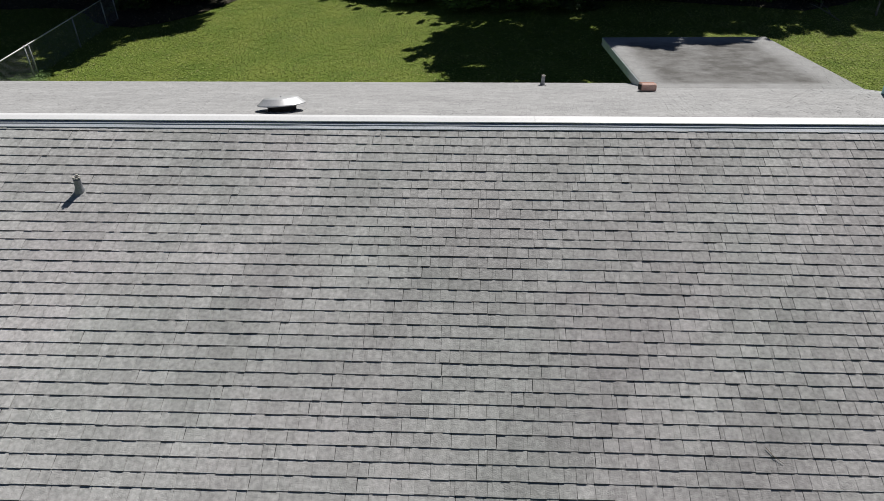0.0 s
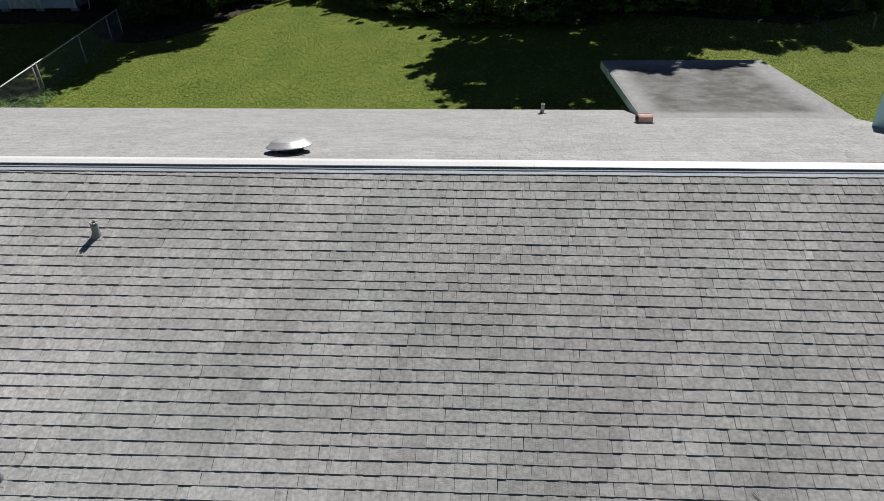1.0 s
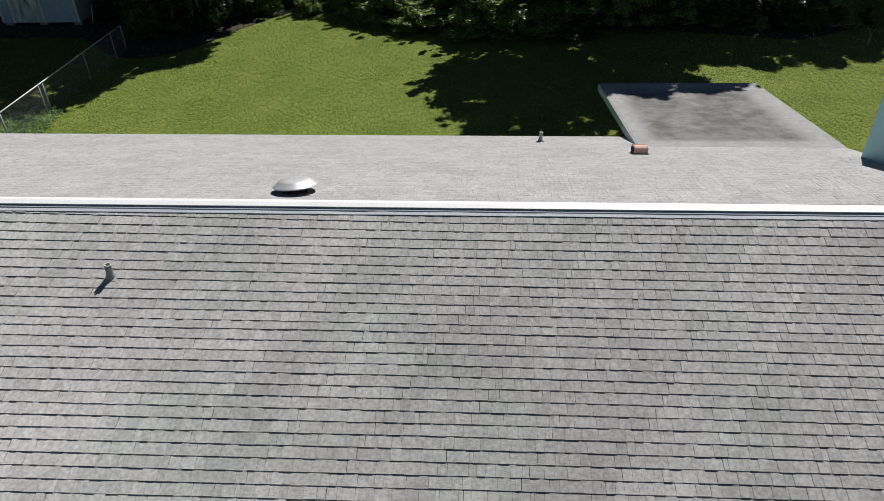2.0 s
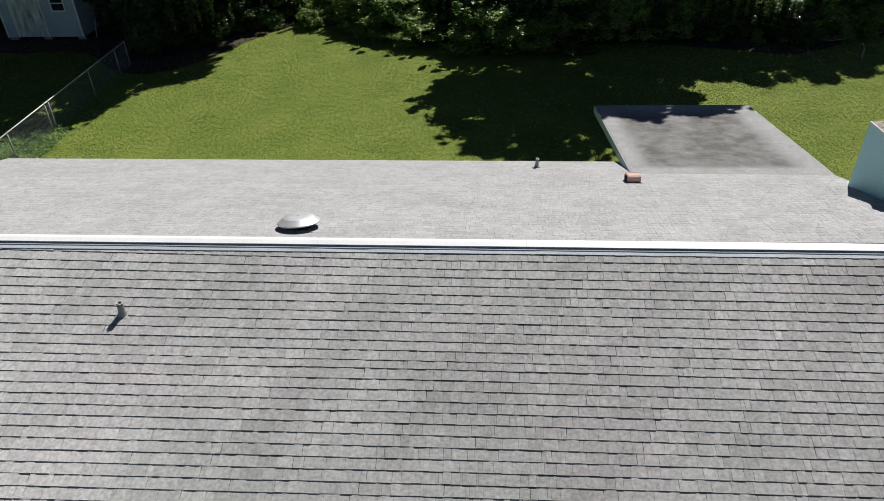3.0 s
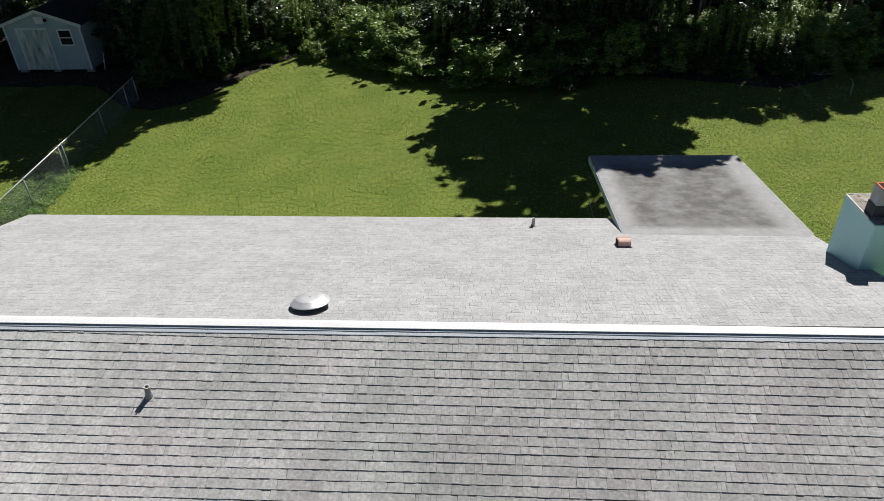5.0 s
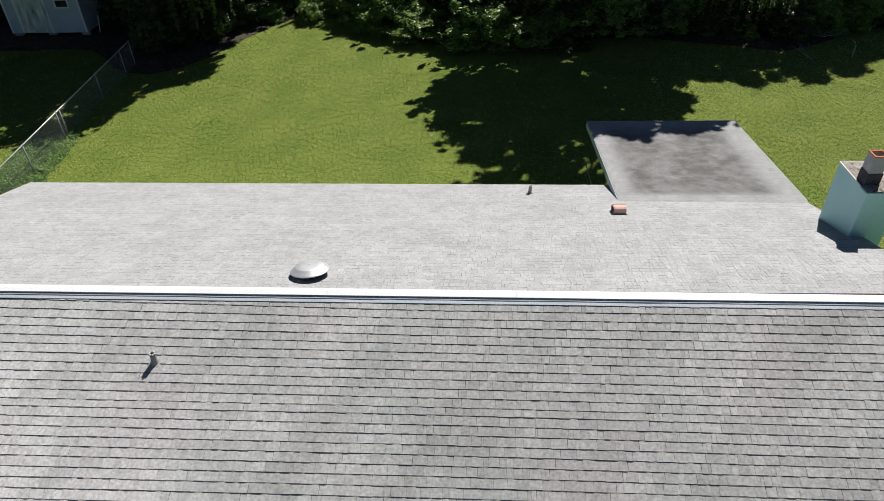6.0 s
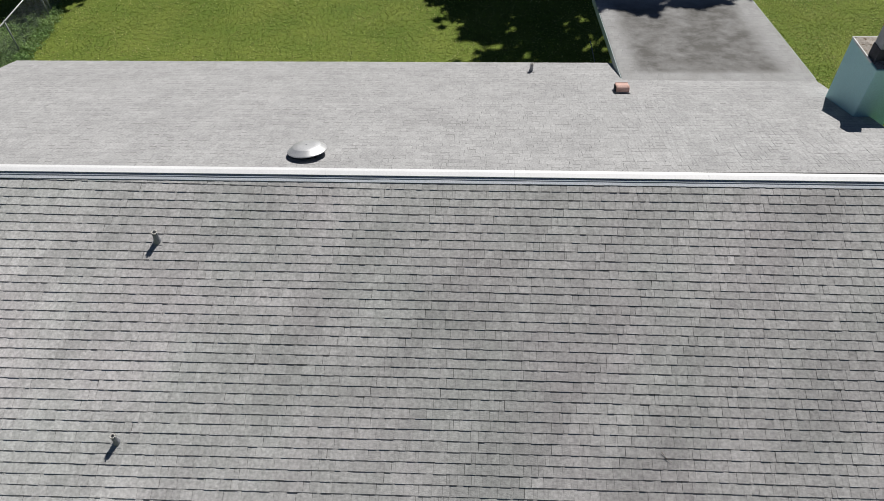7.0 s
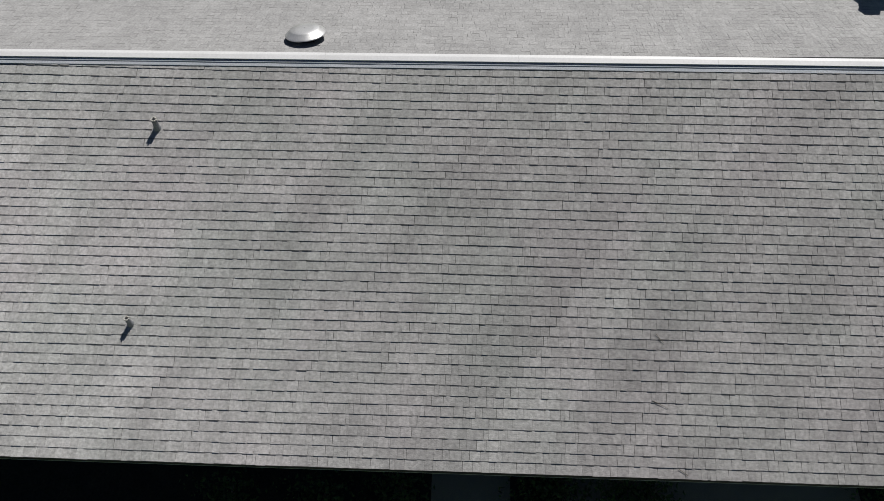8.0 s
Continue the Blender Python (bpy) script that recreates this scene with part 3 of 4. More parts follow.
# ---------------------------------------------------------------- roof furniture
def build_dome_vent():
    at = SKEW @ Vector((-2.50, 0.53, far_z(0.53)))
    v = thing("roof_vent", at, "round spun-aluminium dome vent beside the ridge", "roof vent")
    tilt = Matrix.Translation(at - Vector((0, 0, 0.012))) @ Matrix.Rotation(-FAR * 0.9, 4, "X") @ Matrix.Rotation(radians(-3), 4, "Y")
    part("flashing", box(bmesh.new(), -0.27, 0.27, -0.25, 0.30, 0.006, 0.012, m=Matrix.Translation(at) @ Matrix.Rotation(-FAR, 4, "X")), "far_shingle", v, "grey flashing plate lapped by shingles")
    part("throat", lathe([(0.17, 0.0), (0.19, 0.07), (0.27, 0.125)], tilt), "dark_mesh_shade", v, "dark throat with mesh")
    dome = [(0.318, 0.116), (0.334, 0.111), (0.340, 0.119), (0.334, 0.127), (0.316, 0.136), (0.246, 0.196), (0.236, 0.203), (0.13, 0.209), (0.0005, 0.211)]
    dome_part = part("dome", lathe(dome, tilt, 40, caps=False), "aluminium", v, "shallow dome with a rolled rim")
    # underside and brackets near black: shade below the dome put into their colour
    part("underside", lathe([(0.0005, 0.136), (0.318, 0.118)], tilt, 40, caps=False), "dark_mesh_shade", v)
    for k in range(4):
        a = radians(45 + 90 * k)
        m = tilt @ Matrix.Translation((0.21 * math.cos(a), 0.21 * math.sin(a), 0.0))
        part("bracket", box(bmesh.new(), -0.012, 0.012, -0.003, 0.003, 0, 0.125, m=m), "dark_mesh_shade", v)
    part("bolt", lathe([(0.012, 0.208), (0.012, 0.217), (0.004, 0.220)], tilt, 8), "steel", v)


build_dome_vent()


def build_pipe(at, height, radius, tip, slope, label):
    at = Vector(at)
    p = thing("vent_pipe", at, label, "vent pipe", "plumbing vents on the roof")
    base = Matrix.Translation(at) @ Matrix.Rotation(slope, 4, "X")
    bm = box(bmesh.new(), -0.085, 0.085, -0.075, 0.10, 0.006, 0.012, m=base)
    part("flashing", bm, "shingle" if slope > 0 else "far_shingle", p, "grey flashing plate lapped by shingles")
    up = Matrix.Translation(at)
    skirt = [(radius * 1.65, -0.03), (radius * 1.55, 0.02), (radius * 1.15, 0.06), (radius * 1.05, height * 0.86), (radius * 1.12, height * 0.9)]
    part("boot", lathe(skirt, up @ Matrix.Rotation(radians(tip), 4, "Y"), 14, caps=False), "lead", p, "crimped lead boot")
    wall = [(radius, 0.0), (radius, height), (radius * 0.78, height), (radius * 0.78, height - 0.12), (0.0005, height - 0.12)]
    part("pipe", lathe(wall, up @ Matrix.Rotation(radians(tip), 4, "Y"), 14, caps=False), "lead", p)
    bm = bmesh.new()
    for k in range(7):
        a = 2 * math.pi * k / 7
        m = up @ Matrix.Rotation(radians(tip), 4, "Y") @ Matrix.Rotation(a, 4, "Z")
        box(bm, radius * 0.72, radius * 1.12, -radius * 0.3, radius * 0.3, height - 0.004, height + 0.012 + 0.006 * (k % 3), m=m)
    part("rim", bm, "pvc", p, "pale folded rim")


build_pipe((-4.65, -1.193, near_z(-1.193)), 0.190, 0.041, 3, NEAR, "short grey lead-clad vent pipe with a pale rim")
build_pipe((-4.665, -4.045, near_z(-4.045)), 0.175, 0.034, 2, NEAR, "thin grey vent pipe with a pale rim low on the slope")
build_pipe((1.62, 5.45, far_z(5.45)), 0.20, 0.035, 4, -FAR, "small grey vent pipe near the rear eave")


def build_box_vent():
    at = Vector((3.43, 4.03, far_z(4.03)))
    v = thing("box_vent", at, "rusty copper-coloured metal box vent on the roof", "roof vent")
    base = Matrix.Translation(at) @ Matrix.Rotation(-FAR, 4, "X")
    part("flashing", box(bmesh.new(), -0.15, 0.17, -0.16, 0.16, 0.006, 0.011, m=base), "far_shingle", v, "grey flashing plate lapped by shingles")
    bm = bmesh.new()
    prof = [(-0.15, 0.012), (0.15, 0.012), (0.15, 0.11), (0.08, 0.145), (-0.10, 0.145), (-0.15, 0.11)]
    a, b = [bm.verts.new(base @ Vector((-0.13, y, z))) for y, z in prof], [bm.verts.new(base @ Vector((0.14, y, z))) for y, z in prof]
    bm.faces.new(a), bm.faces.new(b[::-1])
    for i in range(6):
        bm.faces.new((a[i], a[(i + 1) % 6], b[(i + 1) % 6], b[i]))
    bmesh.ops.recalc_face_normals(bm, faces=bm.faces)
    bmesh.ops.bevel(bm, geom=bm.edges[:], offset=0.008, segments=2, affect="EDGES")
    part("hood", bm, "rust", v, "rust-stained hood")
    part("opening", box(bmesh.new(), -0.138, -0.128, -0.12, 0.12, 0.025, 0.115, m=base), "black", v, "dark screened opening")
    part("seam", box(bmesh.new(), -0.13, 0.14, 0.078, 0.086, 0.135, 0.152, m=base), "terracotta", v, "folded seam")


build_box_vent()


def build_chimney():
    x0, x1, y0, y1, top = 7.54, 8.19, 2.57, 3.73, 4.45
    c = thing("chimney", (7.95, 3.15, 0), "pale teal stucco chimney at the gable end", "chimney")
    bm = bmesh.new()
    box(bm, x0, x1, y0, y1, 0, top, bevel=0.015)
    part("shaft", bm, "teal", c, "pale teal painted stucco stack")
    for a in ((x0 - 0.006, x0 + 0.02, y0 + 0.26, y1 + 0.006), (x1 - 0.02, x1 + 0.006, y0 + 0.10, y1 + 0.006),
              (x0 + 0.022, x1 - 0.022, y1 - 0.02, y1 + 0.006)):
        part("rim", a_box(*a, top - 0.015, top + 0.022, bevel=0.004), "white_edge", c, "worn white painted rim")
    rnd = random.Random(8)
    n = 9
    verts = []
    for j in range(n):
        for i in range(n):
            u, v = i / (n - 1), j / (n - 1)
            h = 0.085 * (1 - max(abs(2 * u - 1), abs(2 * v - 1))) + rnd.uniform(0, 0.018)
            verts.append((x0 + 0.018 + u * (x1 - x0 - 0.036), y0 + 0.018 + v * (y1 - y0 - 0.036), top + 0.006 + h))
    faces = [(j * n + i, j * n + i + 1, (j + 1) * n + i + 1, (j + 1) * n + i) for j in range(n - 1) for i in range(n - 1)]
    sheet("crown", verts, faces, "mortar", c, "rough mortar crown with leaf debris")
    fx, fy, w, t, tall = 7.72, 2.94, 0.128, 0.026, 0.61
    bm = bmesh.new()
    for a in ((-w, w, -w, -w + t), (-w, w, w - t, w), (-w, -w + t, -w + t, w - t), (w - t, w, -w + t, w - t)):
        box(bm, fx + a[0], fx + a[1], fy + a[2], fy + a[3], top, top + tall)
    flue = part("flue", bm, "flue", c, "square grey clay flue")
    bm = bmesh.new()
    for a in ((-w, w, -w, -w + t), (-w, w, w - t, w), (-w, -w + t, -w + t, w - t), (w - t, w, -w + t, w - t)):
        box(bm, fx + a[0] - 0.004, fx + a[1] + 0.004, fy + a[2] - 0.004, fy + a[3] + 0.004, top + tall, top + tall + 0.02)
    part("lip", bm, "terracotta", flue, "bare terracotta lip")
    bm = bmesh.new()
    v = w + 0.012
    for a in ((-v, v, -v, -v + 0.011), (-v, v, v - 0.011, v), (-v, -v + 0.011, -v + 0.011, v - 0.011), (v - 0.011, v, -v + 0.011, v - 0.011)):
        box(bm, fx + a[0], fx + a[1], fy + a[2], fy + a[3], top, top + 0.27)
    part("collar", bm, "dark_band", flue, "dark collar round the foot of the flue")
    part("soot", a_box(fx - w + t, fx + w - t, fy - w + t, fy + w - t, top + 0.25, top + tall - 0.12), "terracotta", flue, "terracotta lining")


build_chimney()


# ---------------------------------------------------------------- chain-link fence
def build_fence():
    a, b = Vector((-14.45, 8.2, 0)), Vector((-15.10, 20.6, 0))
    d = (b - a).normalized()
    f = thing("fence", a, "galvanised chain-link fence along the side of the lawn", "fence")
    h = 1.10
    part("rail", tube([a + Vector((0, 0, h)), a.lerp(b, 0.5) + Vector((0, 0, h)), b + Vector((0, 0, h))], 0.023, 8), "rail", f, "bright top rail")
    length = (b - a).length
    for s in (0.1, 2.7, 5.15, 5.42, 8.7, 11.3, length):
        p = a + d * s
        post = part("post", tube([p + Vector((0, 0, -0.1)), p + Vector((0, 0, h + 0.01))], 0.024, 8), "steel", f)
        part("cap", lathe([(0.032, h - 0.02), (0.032, h + 0.02), (0.014, h + 0.045)], Matrix.Translation(p), 8), "steel", post)
    step, w = 0.07, 0.0013
    verts, quads = [], []
    side = Vector((-d.y, d.x, 0))
    count = int((length + h) / step)
    for k in range(count):
        for sign in (1, -1):
            s0 = k * step - (h if sign > 0 else 0)
            s0, s1 = (s0, s0 + h) if sign > 0 else (s0, s0 - h)
            z0, z1 = 0.03, h - 0.01
            t0, t1 = 0.0, 1.0
            if min(s0, s1) < 0:
                cut = (0 - s0) / (s1 - s0)
                t0, t1 = (cut, 1.0) if s0 < 0 else (0.0, cut)
            if max(s0, s1) > length:
                cut = (length - s0) / (s1 - s0)
                t0, t1 = (t0, cut) if s1 > length else (cut, t1)
            if t1 - t0 < 0.02:
                continue
            p = a + d * (s0 + (s1 - s0) * t0) + Vector((0, 0, z0 + (z1 - z0) * t0))
            q = a + d * (s0 + (s1 - s0) * t1) + Vector((0, 0, z0 + (z1 - z0) * t1))
            up = Vector((0, 0, w))
            i = len(verts)
            for r in (p, q):
                verts += [tuple(r + up + side * w), tuple(r - up + side * w), tuple(r - side * w)]
            quads += [(i, i + 1, i + 4, i + 3), (i + 1, i + 2, i + 5, i + 4), (i + 2, i, i + 3, i + 5)]
    fast_mesh("mesh", verts, quads, "lead", f, "woven diamond wire mesh")


build_fence()


# ---------------------------------------------------------------- garden shed
def build_shed():
    x0, x1, y0, y1 = -22.93, -19.05, 24.45, 28.0
    base, eave, peak = 0.22, 2.45, 3.12
    s = thing("shed", ((x0 + x1) / 2, y0, 0), "blue-grey garden shed with white trim in the shade", "shed")
    xm = (x0 + x1) / 2
    for px in (x0 + 0.2, xm, x1 - 0.2):
        for py in (y0 + 0.2, y1 - 0.2):
            part("foot_block", a_box(px - 0.2, px + 0.2, py - 0.1, py + 0.1, -0.02, base, bevel=0.01), "concrete", s)
    for y in (y0, y1 - 0.08):
        bm = bmesh.new()
        prof = [(x0, base), (x1, base), (x1, eave), (xm, peak), (x0, eave)]
        a, b = [bm.verts.new((px, y, z)) for px, z in prof], [bm.verts.new((px, y + 0.08, z)) for px, z in prof]
        bm.faces.new(a), bm.faces.new(b[::-1])
        for i in range(5):
            bm.faces.new((a[i], a[(i + 1) % 5], b[(i + 1) % 5], b[i]))
        bmesh.ops.recalc_face_normals(bm, faces=bm.faces)
        part("end_wall", bm, "siding", s, "blue-grey panel siding")
    for px in (x0, x1 - 0.08):
        part("side_wall", a_box(px, px + 0.08, y0 + 0.08, y1 - 0.08, base, eave), "siding", s, "blue-grey panel siding")
    gx = x0 + 0.2
    while gx < x1 - 0.1:
        if not (-22.4 < gx < -20.85) and not (-20.35 < gx < -19.45):
            part("groove", a_box(gx - 0.008, gx + 0.008, y0 - 0.004, y0, base + 0.02, eave - 0.05), "siding", s)
        gx += 0.2032
    for px in (x0 - 0.012, x1 - 0.078):
        part("corner_trim", a_box(px, px + 0.09, y0 - 0.025, y0 - 0.003, base, eave), "white_trim", s, "white corner board")
    slope = math.atan2(peak - eave, xm - x0)
    for sg in (-1, 1):
        m = Matrix.Translation((xm, 0, peak + 0.02)) @ Matrix.Rotation(sg * slope, 4, "Y")
        ln = (xm - x0) / math.cos(slope) + 0.16
        xa, xb = (-ln, 0) if sg < 0 else (0, ln)
        part("roof", box(bmesh.new(), xa, xb, y0 - 0.14, y1 + 0.14, 0.01, 0.06, m=m), "deck", s, "dark shingled roof panel")
        part("rake_trim", box(bmesh.new(), xa, xb, y0 - 0.165, y0 - 0.142, -0.09, 0.055, m=m), "white_trim", s, "white rake board")
    # double door
    dx0, dx1, dz1 = -22.27, -20.84, 2.24
    for a, b, lab in ((dx0, (dx0 + dx1) / 2 - 0.006, "white door leaf with green patches"), ((dx0 + dx1) / 2 + 0.006, dx1, "white door leaf with green patches")):
        d = part("door", a_box(a, b, y0 - 0.045, y0 - 0.006, base + 0.03, dz1 - 0.02, bevel=0.006), "shed_door", s, lab)
    part("door_handle", tube([((dx0 + dx1) / 2 + 0.1, y0 - 0.06, 1.2), ((dx0 + dx1) / 2 + 0.1, y0 - 0.06, 1.34)], 0.012, 6), "black", d)
    for px in (dx0 - 0.09, dx1 + 0.005):
        part("door_trim", a_box(px, px + 0.085, y0 - 0.03, y0 - 0.003, base, dz1 + 0.07), "white_trim", s, "white door casing")
    part("door_trim", a_box(dx0, dx1, y0 - 0.03, y0 - 0.003, dz1 - 0.015, dz1 + 0.07), "white_trim", s, "white door casing")
    # sash window
    wx0, wx1, wz0, wz1 = -20.28, -19.55, 1.42, 2.24
    w = part("window", a_box(wx0 + 0.05, wx1 - 0.05, y0 - 0.012, y0 - 0.004, wz0 + 0.05, wz1 - 0.05), "glass", s, "dark sash window")
    for b in ((wx0, wx0 + 0.07, wz0, wz1), (wx1 - 0.07, wx1, wz0, wz1), (wx0 + 0.072, wx1 - 0.072, wz1 - 0.07, wz1), (wx0 + 0.072, wx1 - 0.072, wz0, wz0 + 0.07), (wx0 + 0.072, wx1 - 0.072, 1.80, 1.85)):
        part("window_frame", a_box(b[0], b[1], y0 - 0.04, y0 - 0.002, b[2], b[3]), "white_trim", w, "white window frame")
    # louvred gable vent and a lamp
    g = part("gable_vent", a_box(-21.22, -20.78, y0 - 0.03, y0 - 0.003, 2.52, 2.84, bevel=0.005), "white_trim", s, "white louvred gable vent")
    for i in range(5):
        part("slat", a_box(-21.18, -20.82, y0 - 0.042, y0 - 0.031, 2.55 + 0.055 * i, 2.585 + 0.055 * i), "white_trim", g)
    part("wall_lamp", a_box(-20.72, -20.58, y0 - 0.13, y0 - 0.003, 2.62, 2.76, bevel=0.02), "black", s, "small dark wall lamp")
    st = thing("stake", (-18.72, 24.9, 0), "pale wooden stake leaning beside the shed", "stake")
    part("shaft", tube([(-18.72, 24.9, -0.1), (-18.63, 24.9, 0.4), (-18.53, 24.9, 0.92)], 0.028, 4), "white_trim", st)


build_shed()


# ---------------------------------------------------------------- plants
def cloud(r, blobs, n, size, shell=0.55, flat=1.0):
    """Leaves spread over clumps: (x, y, z, rx, ry, rz)."""
    blobs = np.array(blobs, dtype=float)
    w = (blobs[:, 3] * blobs[:, 4] + blobs[:, 4] * blobs[:, 5] + blobs[:, 3] * blobs[:, 5])
    pick = r.choice(len(blobs), n, p=w / w.sum())
    d = r.normal(size=(n, 3))
    d /= np.linalg.norm(d, axis=1, keepdims=True)
    rad = shell + (1 - shell) * r.random(n) ** 0.5
    rad *= 1 + 0.22 * np.sin(5 * d[:, 0] + pick) * np.sin(4 * d[:, 1] + 2 * pick) + 0.1 * r.normal(size=n)
    c = blobs[pick, :3] + d * blobs[pick, 3:] * rad[:, None]
    nrm = d + 0.7 * r.normal(size=(n, 3)) + np.array([0, 0, 1.0])
    nrm /= np.linalg.norm(nrm, axis=1, keepdims=True)
    return leaf_quads(r, c, nrm, size)


def build_bush(seed, w, d, h, n, size, mat, label):
    rnd, r = random.Random(seed), np.random.default_rng(seed)
    b = thing("bush", (0, 0, 0), label, "bush", "undergrowth at the edge of the lawn")
    cl = []
    for k in range(int(20 + 9 * h)):
        a, z = rnd.uniform(0, 2 * math.pi), rnd.random() ** 0.8
        reach = math.sqrt(max(0.12, 1 - (0.9 * z) ** 2)) * rnd.uniform(0.55, 1.12)
        q = rnd.uniform(0.20, 0.44)
        cl.append((w * reach * math.cos(a), d * reach * math.sin(a), 0.12 + h * z * rnd.uniform(0.85, 1.1), q * 1.15, q * 1.15, q * 0.75))
    for k in range(int(5 * h)):            # trailing vines and stray shoots
        a, z = rnd.uniform(0, 2 * math.pi), rnd.uniform(0.35, 1.0) * h
        q = rnd.uniform(0.9, 1.3)
        drop = rnd.uniform(0.3, 0.8)
        cl.append((w * q * math.cos(a), d * q * math.sin(a), max(z, drop), rnd.uniform(0.07, 0.14), rnd.uniform(0.07, 0.14), drop * 0.8))
    for i in range(6):
        p = cl[rnd.randrange(len(cl))]
        part("stem", tube([(p[0] * 0.2, p[1] * 0.2, -0.1), (p[0] * 0.6, p[1] * 0.6, p[2] * 0.5), p[:3]], [0.035, 0.022, 0.008], 5), "bark", b)
    v, q = cloud(r, cl, n, size, 0.2)
    v = v[np.repeat(v.reshape(-1, 4, 3)[:, :, 2].min(1) > 0.0, 4)]
    fast_mesh("foliage", v, np.arange(len(v)).reshape(-1, 4), mat, b)
    return b


def build_tree(seed, crown_z, crown_r, crown_h, n, size, label, reach=0.0, mat="crown", lace=1.0):
    rnd, r = random.Random(seed), np.random.default_rng(seed)
    t = thing("tree", (0, 0, 0), label, "tree", "tall trees behind the lawn")
    bm = bmesh.new()
    lean = (rnd.uniform(-0.4, 0.4), rnd.uniform(-0.3, 0.3))
    lean = (lean[0], lean[1] - reach)
    trunk = [(lean[0] * (k / 5) ** 2, lean[1] * (k / 5) ** 2, -0.2 + (crown_z + 0.5) * k / 5) for k in range(6)]
    tube(trunk, [0.30, 0.21, 0.18, 0.16, 0.13, 0.09], 9, bm)
    part("trunk", bm, "bark", t)
    for k in range(6):
        a = 2 * math.pi * k / 6 + rnd.uniform(-0.4, 0.4)
        s = crown_z - crown_h * rnd.uniform(0.2, 0.9)
        e = crown_r * rnd.uniform(0.5, 0.8)
        pts = [(lean[0], lean[1], s), (lean[0] + 0.5 * e * math.cos(a), lean[1] + 0.5 * e * math.sin(a), s + 0.6), (lean[0] + e * math.cos(a), lean[1] + e * math.sin(a), s + 1.0)]
        part("limb", tube(pts, [0.09, 0.06, 0.02], 6), "bark", t)
    cl = []
    for k in range(int(34 / lace ** 1.5)):
        a, q = rnd.uniform(0, 2 * math.pi), math.sqrt(rnd.random())
        z = rnd.uniform(-1, 1)
        rr = crown_r * math.sqrt(max(0.05, 1 - 0.8 * z * z)) * q
        s = lace * rnd.uniform(0.5, 1.15)
        cl.append((lean[0] + rr * math.cos(a), lean[1] + rr * math.sin(a), crown_z + crown_h * z * 0.8, s, s, 0.65 * s))
    for x, y, z, s, _, _ in list(cl):        # sprays that stand out of the clumps
        for k in range(7):
            a, e, h = rnd.uniform(0, 2 * math.pi), s * rnd.uniform(0.85, 1.6), rnd.uniform(0.10, 0.26) * s
            cl.append((x + e * math.cos(a), y + e * math.sin(a), z + rnd.uniform(-0.4, 0.3) * s, h, h, 0.6 * h))
    v, q = cloud(r, cl, int(2.8 * n), 0.62 * size, 0.2)
    fast_mesh("crown", v, q, mat, t)
    return t


def build_vines(seed, w, top, strands, mat, label):
    """A curtain of climbers that hangs from above, strand by strand, with gaps between."""
    rnd, r = random.Random(seed), np.random.default_rng(seed)
    b = thing("hanging_vine", (0, 0, 0), label, "vine", "vines that hang from the trees")
    cl = []
    for k in range(strands):
        x, y, z = rnd.uniform(-w, w), rnd.uniform(-0.35, 0.35), top * rnd.uniform(0.75, 1.0)
        low = rnd.uniform(0.15, 0.7) * top
        stem = [(x, y, z)]
        while z > low:
            z -= rnd.uniform(0.16, 0.30)
            x, y = x + rnd.uniform(-0.05, 0.05), y - rnd.uniform(-0.02, 0.05)
            stem.append((x, y, z))
            s = rnd.uniform(0.05, 0.13)
            cl.append((x, y, z, s, s, 1.4 * s))
            if rnd.random() < 0.25:
                cl.append((x + rnd.uniform(-0.2, 0.2), y - rnd.uniform(0, 0.2), z, 1.3 * s, 1.3 * s, s))
        if k % 4 == 0:
            part("stem", tube(stem, 0.008, 5), "bark", b)
    v, q = cloud(r, cl, 26 * len(cl), 0.062, 0.1)
    fast_mesh("foliage", v, q, mat, b)
    return b


BUSHES = [
    build_bush(21, 1.0, 0.8, 1.5, 8000, 0.066, "vine", "leafy green bush at the foot of the trees"),
    build_bush(22, 1.3, 0.9, 2.3, 11500, 0.072, "leaf", "dense dark green bush at the foot of the trees"),
    build_bush(23, 1.2, 0.9, 3.0, 13500, 0.078, "vine", "tall vine-covered bush at the foot of the trees"),
    build_bush(24, 1.4, 1.0, 3.8, 17000, 0.08, "leaf", "tall dark green bush under the trees"),
]


def plant(made, spots):
    """Set out copies; spots: kind, x, y, turn, scale."""
    used = set()
    for kind, x, y, turn, s in spots:
        m = Matrix.LocRotScale((x, y, 0), Euler((0, 0, radians(turn))), s if isinstance(s, tuple) else (s, s, s))
        if kind in used:
            copy_thing(made[kind], m)
        else:
            made[kind].matrix_basis = m
            used.add(kind)


rnd = random.Random(31)
spots = []


def hedge(x0, x1, step, edge, rows):
    """A ragged belt of bushes; rows: distance behind the edge, kinds to draw from, scale."""
    x = x0
    while x < x1:
        for back, kinds, scale in rows:
            spots.append((rnd.choice(kinds), x + rnd.uniform(-0.6, 0.6), edge(x) + back + rnd.uniform(-0.45, 0.45), rnd.uniform(0, 360),
                          (scale * rnd.uniform(0.85, 1.45), scale * rnd.uniform(0.85, 1.45), scale * rnd.uniform(0.65, 1.12))))
        x += step * rnd.uniform(0.7, 1.3)


